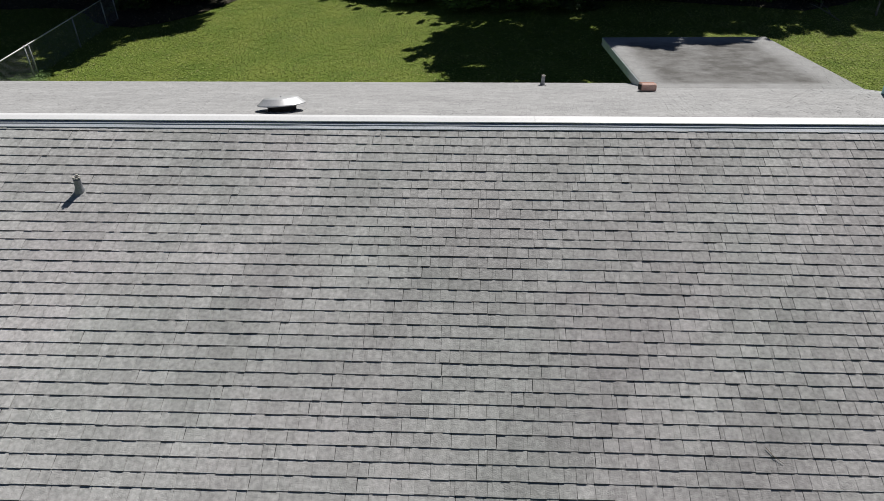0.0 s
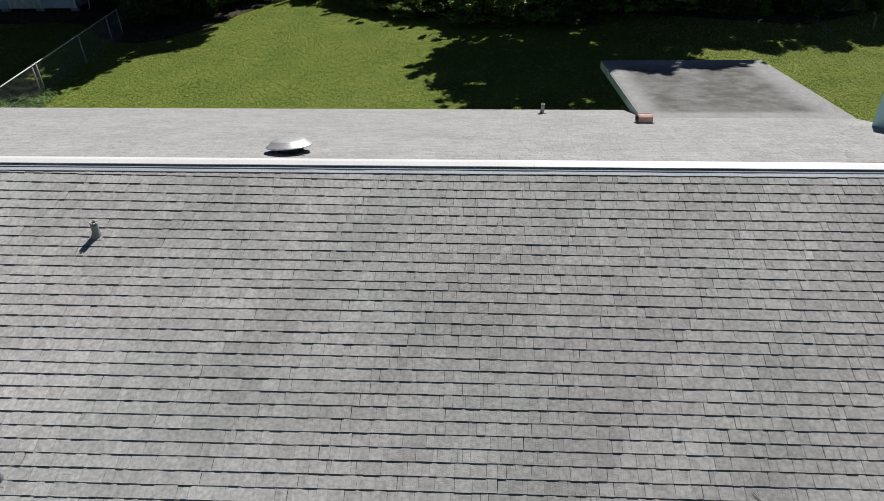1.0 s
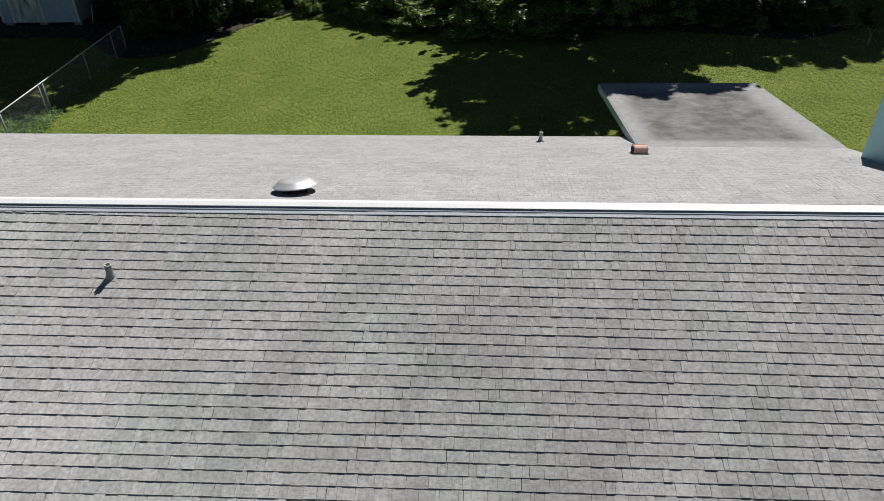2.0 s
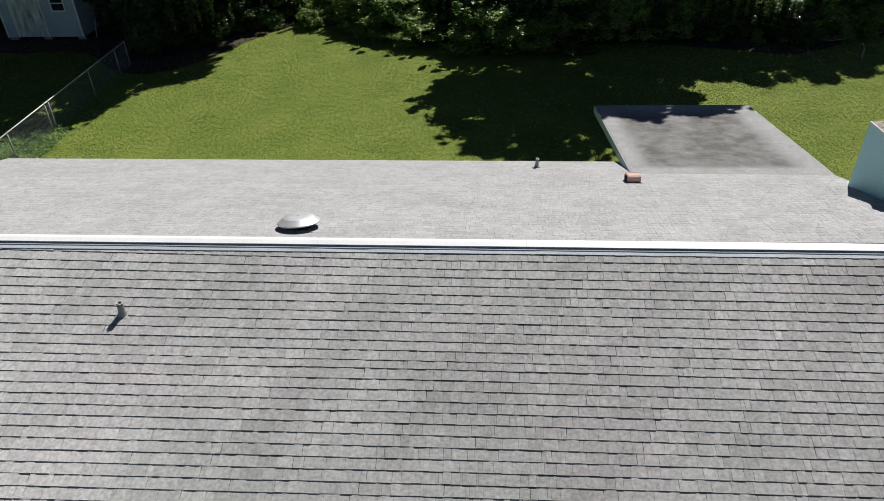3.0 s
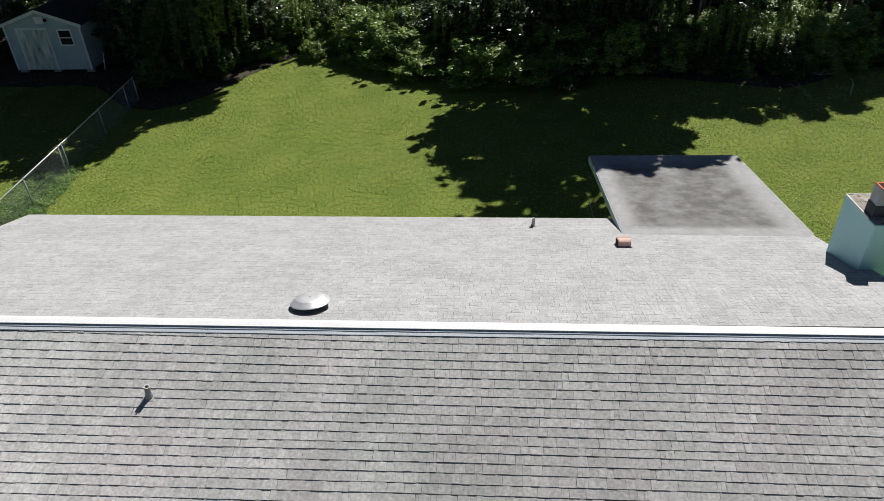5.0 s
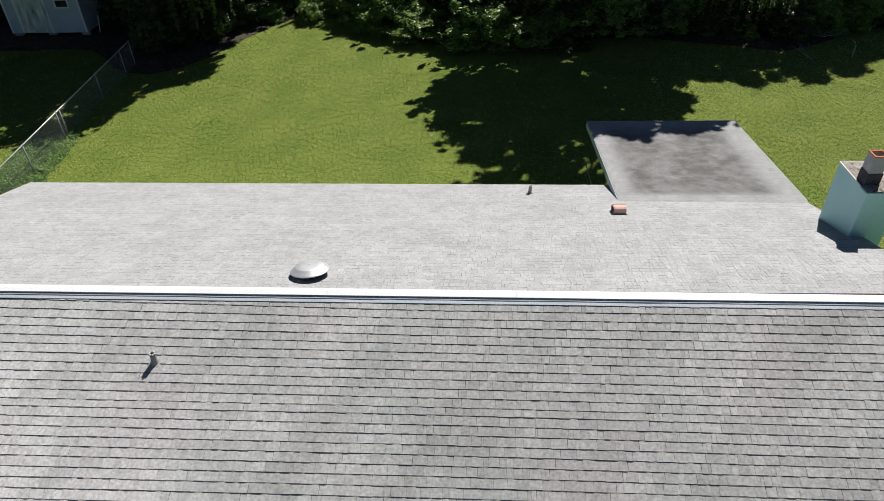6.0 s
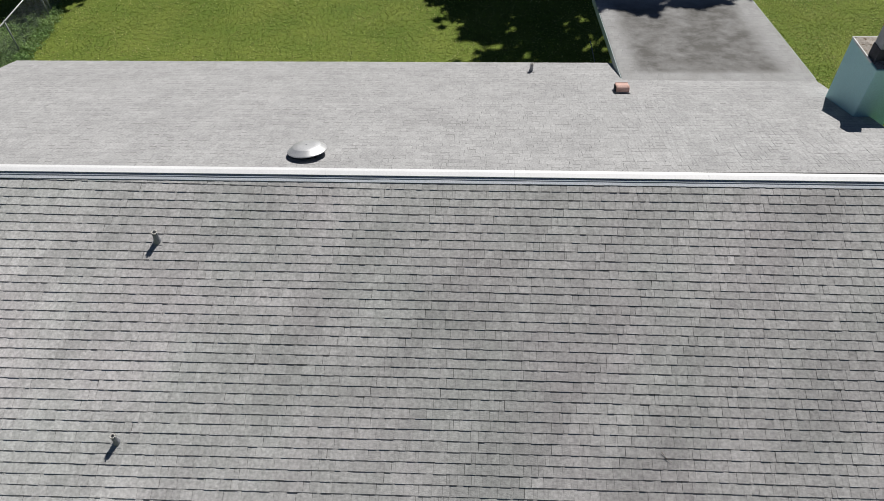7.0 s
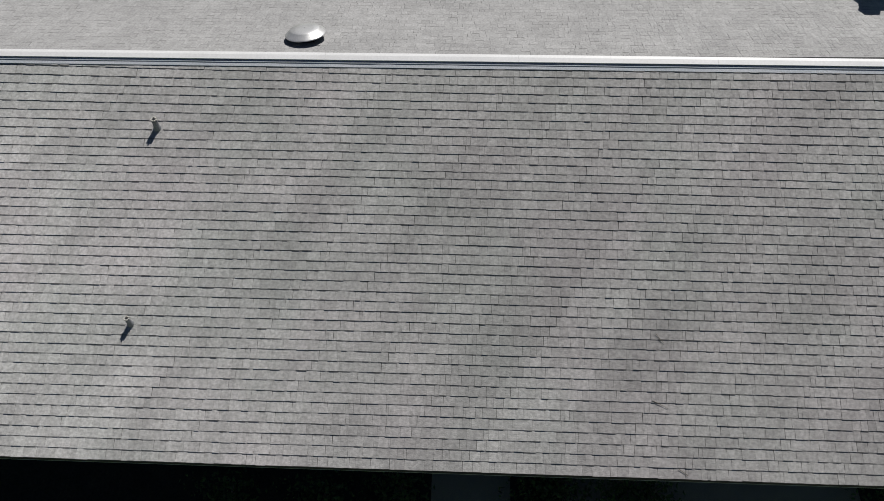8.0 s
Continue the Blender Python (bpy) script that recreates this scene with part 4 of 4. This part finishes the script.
# sunny stretches draw mostly the pale bushes, shaded ones mostly the dark
hedge(-12.4, 1.0, 1.25, lawn_edge, ((0.7, (0, 0, 2), 0.75), (1.9, (0, 2), 0.9), (3.5, (2, 2, 1), 0.95), (5.4, (2, 2, 3), 1.0), (7.6, (2, 3, 2), 1.1)))
hedge(1.0, 9.0, 1.5, lawn_edge, ((0.9, (1, 2), 0.95), (2.4, (2, 3), 1.1), (4.4, (3,), 1.3)))
hedge(9.0, 23.0, 1.4, lawn_edge, ((0.6, (0, 1), 0.75), (1.5, (2, 2, 1), 0.95), (3.0, (2,), 1.0), (5.6, (3,), 1.1)))
hedge(-14.6, -11.6, 1.0, lambda x: 22.6 + (x + 14.6) * 0.8, ((0.4, (1,), 0.8), (1.9, (3,), 0.95), (3.6, (3,), 1.2)))
for x, y in ((-17.7, 26.0), (-17.4, 27.2), (-15.4, 27), (-13.6, 27.5), (-17.2, 29.5), (-16.2, 29.2), (-14, 30), (-18.4, 30.5), (-20.5, 31), (-23, 31), (-25.5, 30), (-25.6, 26.5), (-27, 24)):
    spots.append((rnd.choice((1, 3)), x, y, rnd.uniform(0, 360), (0.8, 0.8, rnd.uniform(0.8, 1.1))))
plant(BUSHES, spots)

VINES = [
    build_vines(51, 1.1, 5.2, 14, "vine", "curtain of green climbers hanging from the trees"),
    build_vines(52, 1.3, 4.0, 12, "leaf", "curtain of dark climbers hanging from the trees"),
    build_vines(53, 0.9, 6.2, 10, "vine", "long trailing climbers with small glossy leaves"),
]
vine_spots = [(2, -11.7, 23.9, 10, 0.9), (2, -10.9, 24.8, -8, 0.85), (0, -12.6, 23.2, 4, 0.95), (1, -13.6, 22.4, 0, 1.1), (1, -14.5, 21.9, 8, 1.05)]
for x, kind, s in ((-9.0, 0, 0.7), (-7.0, 2, 0.6), (-4.6, 0, 0.62), (-1.2, 2, 0.6), (1.2, 1, 0.95), (2.8, 1, 0.9), (4.4, 1, 1.0), (6.1, 1, 0.95), (7.9, 1, 1.0), (9.6, 0, 0.7), (12.2, 2, 0.6), (15.4, 0, 0.7)):
    vine_spots.append((kind, x, lawn_edge(x) + rnd.uniform(1.3, 2.2), rnd.uniform(-12, 12), s))
vine_spots += [(0, 11.3, 23.6, 6, 0.7), (2, 12.4, 23.3, -8, 0.58), (0, 13.4, 23.5, 10, 0.72), (0, 14.6, 23.7, -5, 0.66), (2, 13.0, 24.3, 14, 0.62)]
plant(VINES, vine_spots)

# crowns hang out of view; these trees serve for the shade they cast
TREES = [
    build_tree(41, 9.0, 4.2, 2.9, 8600, 0.30, "tall broadleaf tree with a spreading crown behind the lawn"),
    build_tree(42, 8.6, 3.4, 2.6, 7000, 0.28, "tall tree with its rounded crown out of view, placed to shade the lawn"),
    build_tree(43, 10.0, 4.6, 3.0, 9000, 0.32, "large old tree with a wide crown behind the lawn"),
    build_tree(44, 9.0, 4.2, 2.9, 8600, 0.30, "leaning tree with its crown out of view, placed to shade the lawn", 5.0),
    build_tree(190, 13.0, 4.9, 3.0, 9500, 0.34, "very tall tree with its crown out of view, placed to shade porch and lawn", 6.5, lace=0.65),
    build_tree(46, 10.0, 4.4, 3.0, 8800, 0.31, "tall tree whose crown shades the garden shed", 8.5),
]
# spots follow the wanted shade; narrowed copies are added to fill its gaps
shade_tree_spots = [
    (3, 7.6, 27.6, 0, 1.0), (3, 4.9, 27.0, 0, 0.93), (4, 9.8, 28.0, 0, 1.0), (4, 8.5, 24.8, 0, (0.35, 0.5, 1.0)), (3, 11.0, 25.6, 0, (0.34, 0.42, 1.0)), (4, 8.9, 24.3, 0, (0.28, 0.42, 0.98)), (0, 9.2, 29.8, 200, 1.0), (1, 8.6, 30.4, 75, 1.0),
    (3, -14.1, 28.2, 0, 1.0), (2, 15.5, 39.0, 20, 1.0),
    (1, 11.6, 26.8, 20, (0.6, 0.55, 1.0)), (1, 14.3, 26.8, 140, (0.62, 0.5, 1.0)), (1, 18.5, 26.9, 250, (0.56, 0.45, 1.0)), (1, 15.7, 26.3, 300, (0.38, 0.32, 1.0)), (1, 21.4, 29.0, 70, (0.62, 0.55, 1.0)),
    (1, 12.9, 27.2, 200, (0.6, 0.5, 1.0)), (1, 19.0, 27.4, 10, (0.6, 0.5, 1.0)), (1, 8.8, 25.4, 110, (0.5, 0.45, 1.0)),
    (1, -10.6, 26.7, 30, (0.36, 0.36, 1.0)), (3, -10.3, 27.6, 0, (0.38, 0.36, 1.0)), (3, -9.6, 30.0, 0, (0.5, 0.6, 1.0)),
    (5, -12.6, 35.6, 0, 1.0), (0, -13.0, 32.0, 90, 1.0), (1, -16.8, 28.6, 210, 1.0), (2, -17.6, 31.5, 170, 1.0), (3, -15.4, 26.2, 0, (0.55, 0.6, 1.0)), (5, -19.2, 30.0, 0, 1.0),
    (1, -22.0, 30.8, 75, 1.0), (2, -25.6, 29.0, 140, 1.0), (0, -24, 17.5, 40, 1.0),
]
plant(TREES, shade_tree_spots)


def build_far_woods():
    r = np.random.default_rng(77)
    rnd = random.Random(78)
    cl = [(rnd.uniform(-34, 34), rnd.uniform(36, 46), rnd.uniform(0.3, 6.5), *(rnd.uniform(0.9, 1.6) for _ in range(3))) for _ in range(420)]
    v, q = cloud(r, cl, 170000, 0.13, 0.3)
    ob = fast_mesh("far_woods", v, q, "leaf")
    tagged(ob, "dense dark green woodland behind the garden", "woodland", kind="stuff")


build_far_woods()


def build_weeds():
    r = np.random.default_rng(91)
    rnd = random.Random(92)
    cl = []
    for k in range(420):
        y = rnd.uniform(7.6, 13.9)
        side = rnd.uniform(-1.5, 0.45 - 0.04 * (y - 7.6))
        cl.append((-14.3 - 0.053 * (y - 8.2) + side, y, rnd.uniform(0.0, 0.08), rnd.uniform(0.18, 0.34), rnd.uniform(0.18, 0.34), rnd.uniform(0.05, 0.13 if abs(side) > 0.3 else 0.22)))
    v, q = cloud(r, cl, 36000, 0.04, 0.3)
    v = v.reshape(-1, 4, 3)
    v = v[v[:, :, 2].min(1) > -0.02].reshape(-1, 3)
    ob = fast_mesh("weeds", v, np.arange(len(v)).reshape(-1, 4), "weed")
    tagged(ob, "low green weeds grown through the wire fence", "weeds", kind="stuff")


build_weeds()


def build_dead_wood(name, points, radii, label):
    b = thing(name, points[0], label, "branch", "dead wood at the foot of the trees")
    part("limb", tube(points, radii, 7), "pale_bark", b)
    rnd = random.Random(len(points) * 7 + int(points[0][0] * 10))
    for k in range(4):
        p = Vector(points[rnd.randrange(1, len(points))])
        q = p + Vector((rnd.uniform(-0.35, 0.35), rnd.uniform(-0.3, 0.3), rnd.uniform(0.1, 0.4)))
        part("twig", tube([p, (p + q) / 2 + Vector((0, 0, 0.05)), q], [0.014, 0.01, 0.005], 5), "pale_bark", b)


build_dead_wood("dead_sapling", [(16.62, 20.6, -0.1), (16.6, 20.62, 0.25), (16.64, 20.66, 0.42), (16.62, 20.7, 0.55)], [0.05, 0.045, 0.04, 0.02], "pale broken sapling at the wood's edge")
build_dead_wood("fallen_branch", [(14.8, 19.8, 0.02), (14.65, 20.3, 0.12), (14.45, 20.9, 0.22), (14.2, 21.4, 0.3)], [0.012, 0.022, 0.018, 0.01], "pale dead branch lying at the wood's edge")
build_dead_wood("fallen_branch", [(15.3, 22.1, 0.55), (15.8, 22.0, 0.42), (16.6, 22.1, 0.5)], [0.01, 0.016, 0.01], "thin dead branch caught in the undergrowth")

def build_twig(points):
    """A dry twig on the front slope; points: x and y along the roof."""
    at = [(x, y, near_z(y) + 0.022) for x, y in points]
    t = thing("twig", at[0], "thin dry twig lying on the grey shingles", "twig", "twigs on the roof")
    part("stick", tube(at, [0.0035] * (len(at) - 1) + [0.002], 5), "bark", t)


build_twig([(2.90, -4.01), (2.955, -4.085), (3.03, -4.145)])
build_twig([(2.815, -4.87), (2.91, -4.91), (3.03, -4.97)])
build_twig([(3.13, -5.70), (3.20, -5.74), (3.25, -5.78)])

# ---------------------------------------------------------------- ground under the near eave
def paving(x0, x1, label):
    ob = part("pavement", a_box(x0, x1, -9.5, -5.27, -0.05, 0.03, bevel=0.006), "old_concrete")
    tagged(ob, label, "path", kind="structure")


paving(-0.30, 0.98, "grey concrete path below the eave")
paving(1.80, 6.5, "grey concrete drive below the eave")
# bed whose near-black colour carries the shade below the eave
bed = sheet("planting_bed", [(x, y, 0.008 + 0.01 * ((i + j) % 2)) for j, y in enumerate((-8.2, -7.0, -6.0, -5.27)) for i, x in enumerate((-11, -8, -5, -2, 1, 4, 7.5))],
            [(7 * j + i, 7 * j + i + 1, 7 * j + i + 8, 7 * j + i + 7) for j in range(3) for i in range(6)], "shaded_mulch")
tagged(bed, "mulched planting bed, blackened to stand for the shade of the eave", "planting bed", kind="structure")


def build_ground_plants():
    """Low dark plants in the bed under the eave."""
    p = build_bush(27, 0.35, 0.28, 0.35, 420, 0.05, "crown", "low dark shrub in the bed under the eave")
    p["group"] = "shrubs under the eave"
    p["category"] = "shrub"
    m = [Matrix.Translation((x, y, 0)) for x, y in ((-2.1, -5.8), (-0.9, -5.65), (1.45, -5.75), (1.6, -5.5), (-3.6, -5.8), (6.9, -5.6), (2.62, -5.66), (3.05, -5.60))]
    p.matrix_basis = m[0]
    for q in m[1:]:
        copy_thing(p, q)


build_ground_plants()


# ---------------------------------------------------------------- shingles
def shingle_shape(rnd, length, depth, slit, ends, worn, lift, low):
    """One laminated shingle of thick and thin tabs. x along it, y up the slope from its butt edge, z out of the roof.
    slit: width of the cuts between tabs; ends: the gap to the next shingle, halved; worn: the strip along the butt that
    has lost its granules, on the front slope also darkened as shade (second material);
    lift, low: least and most height of a thick and of a thin tab."""
    verts, faces, slots = [], [], []

    def slab(u0, u1, butt, head, skew, drop, tilt, bare):
        i = len(verts)
        k = worn * rnd.uniform(0.6, 1.4)
        mid = butt + (head - butt) * k / depth
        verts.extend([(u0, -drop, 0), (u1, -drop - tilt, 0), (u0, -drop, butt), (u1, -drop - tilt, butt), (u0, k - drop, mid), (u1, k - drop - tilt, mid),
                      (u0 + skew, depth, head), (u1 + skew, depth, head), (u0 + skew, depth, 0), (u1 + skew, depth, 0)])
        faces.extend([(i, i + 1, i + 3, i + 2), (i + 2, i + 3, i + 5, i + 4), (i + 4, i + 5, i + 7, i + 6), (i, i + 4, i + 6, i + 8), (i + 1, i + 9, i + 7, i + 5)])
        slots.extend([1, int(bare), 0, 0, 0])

    u, raised = 0.0, rnd.random() < 0.6
    while u < length - 0.02:
        w = rnd.choice((0.09, 0.11, 0.13, 0.15, 0.17)) if raised else rnd.choice((0.035, 0.06, 0.08, 0.10, 0.12))
        w = min(w + rnd.uniform(-0.012, 0.012), length - u)
        if length - u - w < 0.05:
            w = length - u
        butt = rnd.uniform(*lift) if raised else rnd.uniform(*low)
        left = ends if u == 0.0 else slit * rnd.choice((0.2, 0.35, 0.5, 0.8))
        right = ends if u + w > length - 0.001 else slit * rnd.choice((0.2, 0.35, 0.5, 0.8))
        slab(u + left, u + w - right, butt, 0.0025 if raised else 0.0018, rnd.uniform(-0.003, 0.003),
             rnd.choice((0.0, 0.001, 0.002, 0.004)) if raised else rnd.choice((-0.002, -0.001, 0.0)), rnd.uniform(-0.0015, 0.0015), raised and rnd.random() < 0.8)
        u += w
        raised = not raised if rnd.random() < 0.86 else raised
    return verts, faces, slots


def shingle_kinds(count, seed, length, depth, mat, mat2, slit, ends, worn, lift, low=(0.0042, 0.0062)):
    rnd = random.Random(seed)
    made = []
    for k in range(count):
        v, f, c = shingle_shape(rnd, length, depth, slit, ends, worn, lift, low)
        me = bpy.data.meshes.new("shingle")
        me.from_pydata(v, [], f)
        me.materials.append(M[mat])
        me.materials.append(M[mat2])
        me.polygons.foreach_set("material_index", c)
        made.append((me, np.array(v), f, c))
    return made


def even_courses(v_start):
    """Butt lines at an even exposure, square to the slope: depth below the ridge and slant at u."""
    return lambda k, u: (v_start + 0.1435 * k, 0.0)


def front_courses(k, u):
    """The front slope's butt lines fan out: cramped at the crest, trued up by the eave, with one short course part-way down."""
    v = float(np.interp(k, (0, 1, 12, 13, COURSES), (V0, 0.362, 1.936, 2.052, NEAR_LEN)))
    if u < -0.3:
        slant = float(np.interp(k, (0, 1, 3, 6, 9, 12, 18, 22, 32, COURSES), (0.024, 0.0235, 0.019, 0.016, 0.0122, 0.0095, 0.0079, 0.0055, 0.002, 0.0)))
    else:
        slant = float(np.interp(k, (0, 5, 14, 19, 27, 35, COURSES), (0.008, 0.0145, 0.0145, 0.012, 0.0065, 0.005, 0.0)))
    return v + slant * (u + 0.3), slant


def lay(face, parent, kinds, u0, u1, lines, first, last, phase, step, length, seed, mat, mat2, label, single=None, batches=None):
    """Courses of shingles on a roof face, from its top down, each set back a step against the one above, so that bundles run down it in slanting racks.
    Those inside single (u0, u1, first, last course) are pieces of their own. batches: how pale the bundles of a rack are."""
    rnd = random.Random(seed)
    gv, gq, gs, gt, base = [], [], [], [], 0
    for k in range(first, last + 1):
        wave = rnd.uniform(-0.002, 0.002)
        start = phase - step * k + rnd.uniform(-0.012, 0.012)
        for rack in range(math.floor((u0 - start) / length), math.ceil((u1 - start) / length)):
            u = start + rack * length
            me, arr, faces, slots = kinds[rnd.randrange(len(kinds))]
            a, b = max(u, u0), min(u + length, u1)
            if b - a < 0.04:
                continue
            tone = (batches.get(rack, 1.0) if batches else 1.0) * rnd.choice((0.97, 0.985, 1.0, 1.0, 1.015, 1.03))
            v, slant = lines(k, u + length / 2)
            m = face @ Matrix.Translation((u, -v + slant * length / 2 + wave + rnd.uniform(-0.0015, 0.0015), rnd.uniform(0.0, 0.0015))) @ Matrix.Rotation(rnd.uniform(-0.0015, 0.0015) - slant, 4, "Z")
            if single and single[0] <= u < single[1] and single[2] <= k <= single[3] and a == u and b == u + length:
                ob = new("shingle", me)
                ob.color = (tone, tone, tone, 1)
                ob.parent = parent
                ob.matrix_world = m
            else:
                p = arr.copy()
                p[:, 0] = np.clip(p[:, 0], a - u, b - u)
                mm = np.array(m)
                gv.append(p @ mm[:3, :3].T + mm[:3, 3])
                gq.append(np.array(faces) + base)
                gs.extend(slots)
                gt.extend([tone] * len(slots))
                base += len(p)
    ob = fast_mesh("shingles", np.concatenate(gv), np.concatenate(gq), mat, parent, label, gs, mat2)
    ob.data.attributes.new("tone", "FLOAT", "FACE").data.foreach_set("value", gt)
    ob.color = (0, 0, 0, 1)
    ob["kind"] = "stuff"
    return ob


bpy.context.view_layer.update()
LIFT, LOW_LIFT = (0.0110, 0.0150), (0.004, 0.0075)
KINDS = shingle_kinds(24, 61, 0.998, COURSE + 0.016, "shingle", "shaded_worn_edge", 0.0023, 0.0018, 0.003, LIFT, (0.0084, 0.0110))
FAR_KINDS = shingle_kinds(14, 62, 0.998, COURSE + 0.012, "far_shingle", "far_edge", 0.0020, 0.0010, 0.010, LOW_LIFT)
PORCH_KINDS = shingle_kinds(8, 63, 0.998, COURSE + 0.012, "stained", "far_edge", 0.0008, 0.0005, 0.006, LOW_LIFT)
lay(far_face, roof_far, FAR_KINDS, -X1, -X0, even_courses(0.156), 0, int((FAR_LEN - 0.156) / 0.1435) + 1, 0.3, 0.092, 1.0, 72, "far_shingle", "far_edge", "sun-bleached laminated shingles in courses")
lay(porch_face, porch_roof, PORCH_KINDS, -PX1, -PX0, even_courses(0.04), 0, 35, 0.1, 0.127, 1.0, 73, "stained", "far_edge", "pale roofing with dark algae stains")
BATCHES = {-8: 1.03, -7: 1.05, -6: 1.02, -5: 1.04, -4: 1.05, -3: 0.98, -2: 1.01, -1: 0.955, 0: 1.0, 1: 0.93, 2: 1.07, 3: 0.95, 4: 0.98, 5: 0.93, 6: 1.02, 7: 0.97}
lay(near_face, roof_near, KINDS, X0, X1, front_courses, 0, COURSES, 2.083, 0.092, 1.0, 71, "shingle", "shaded_worn_edge", "weathered grey laminated shingles in courses", (-4.0, 4.0, 8, 42), BATCHES)
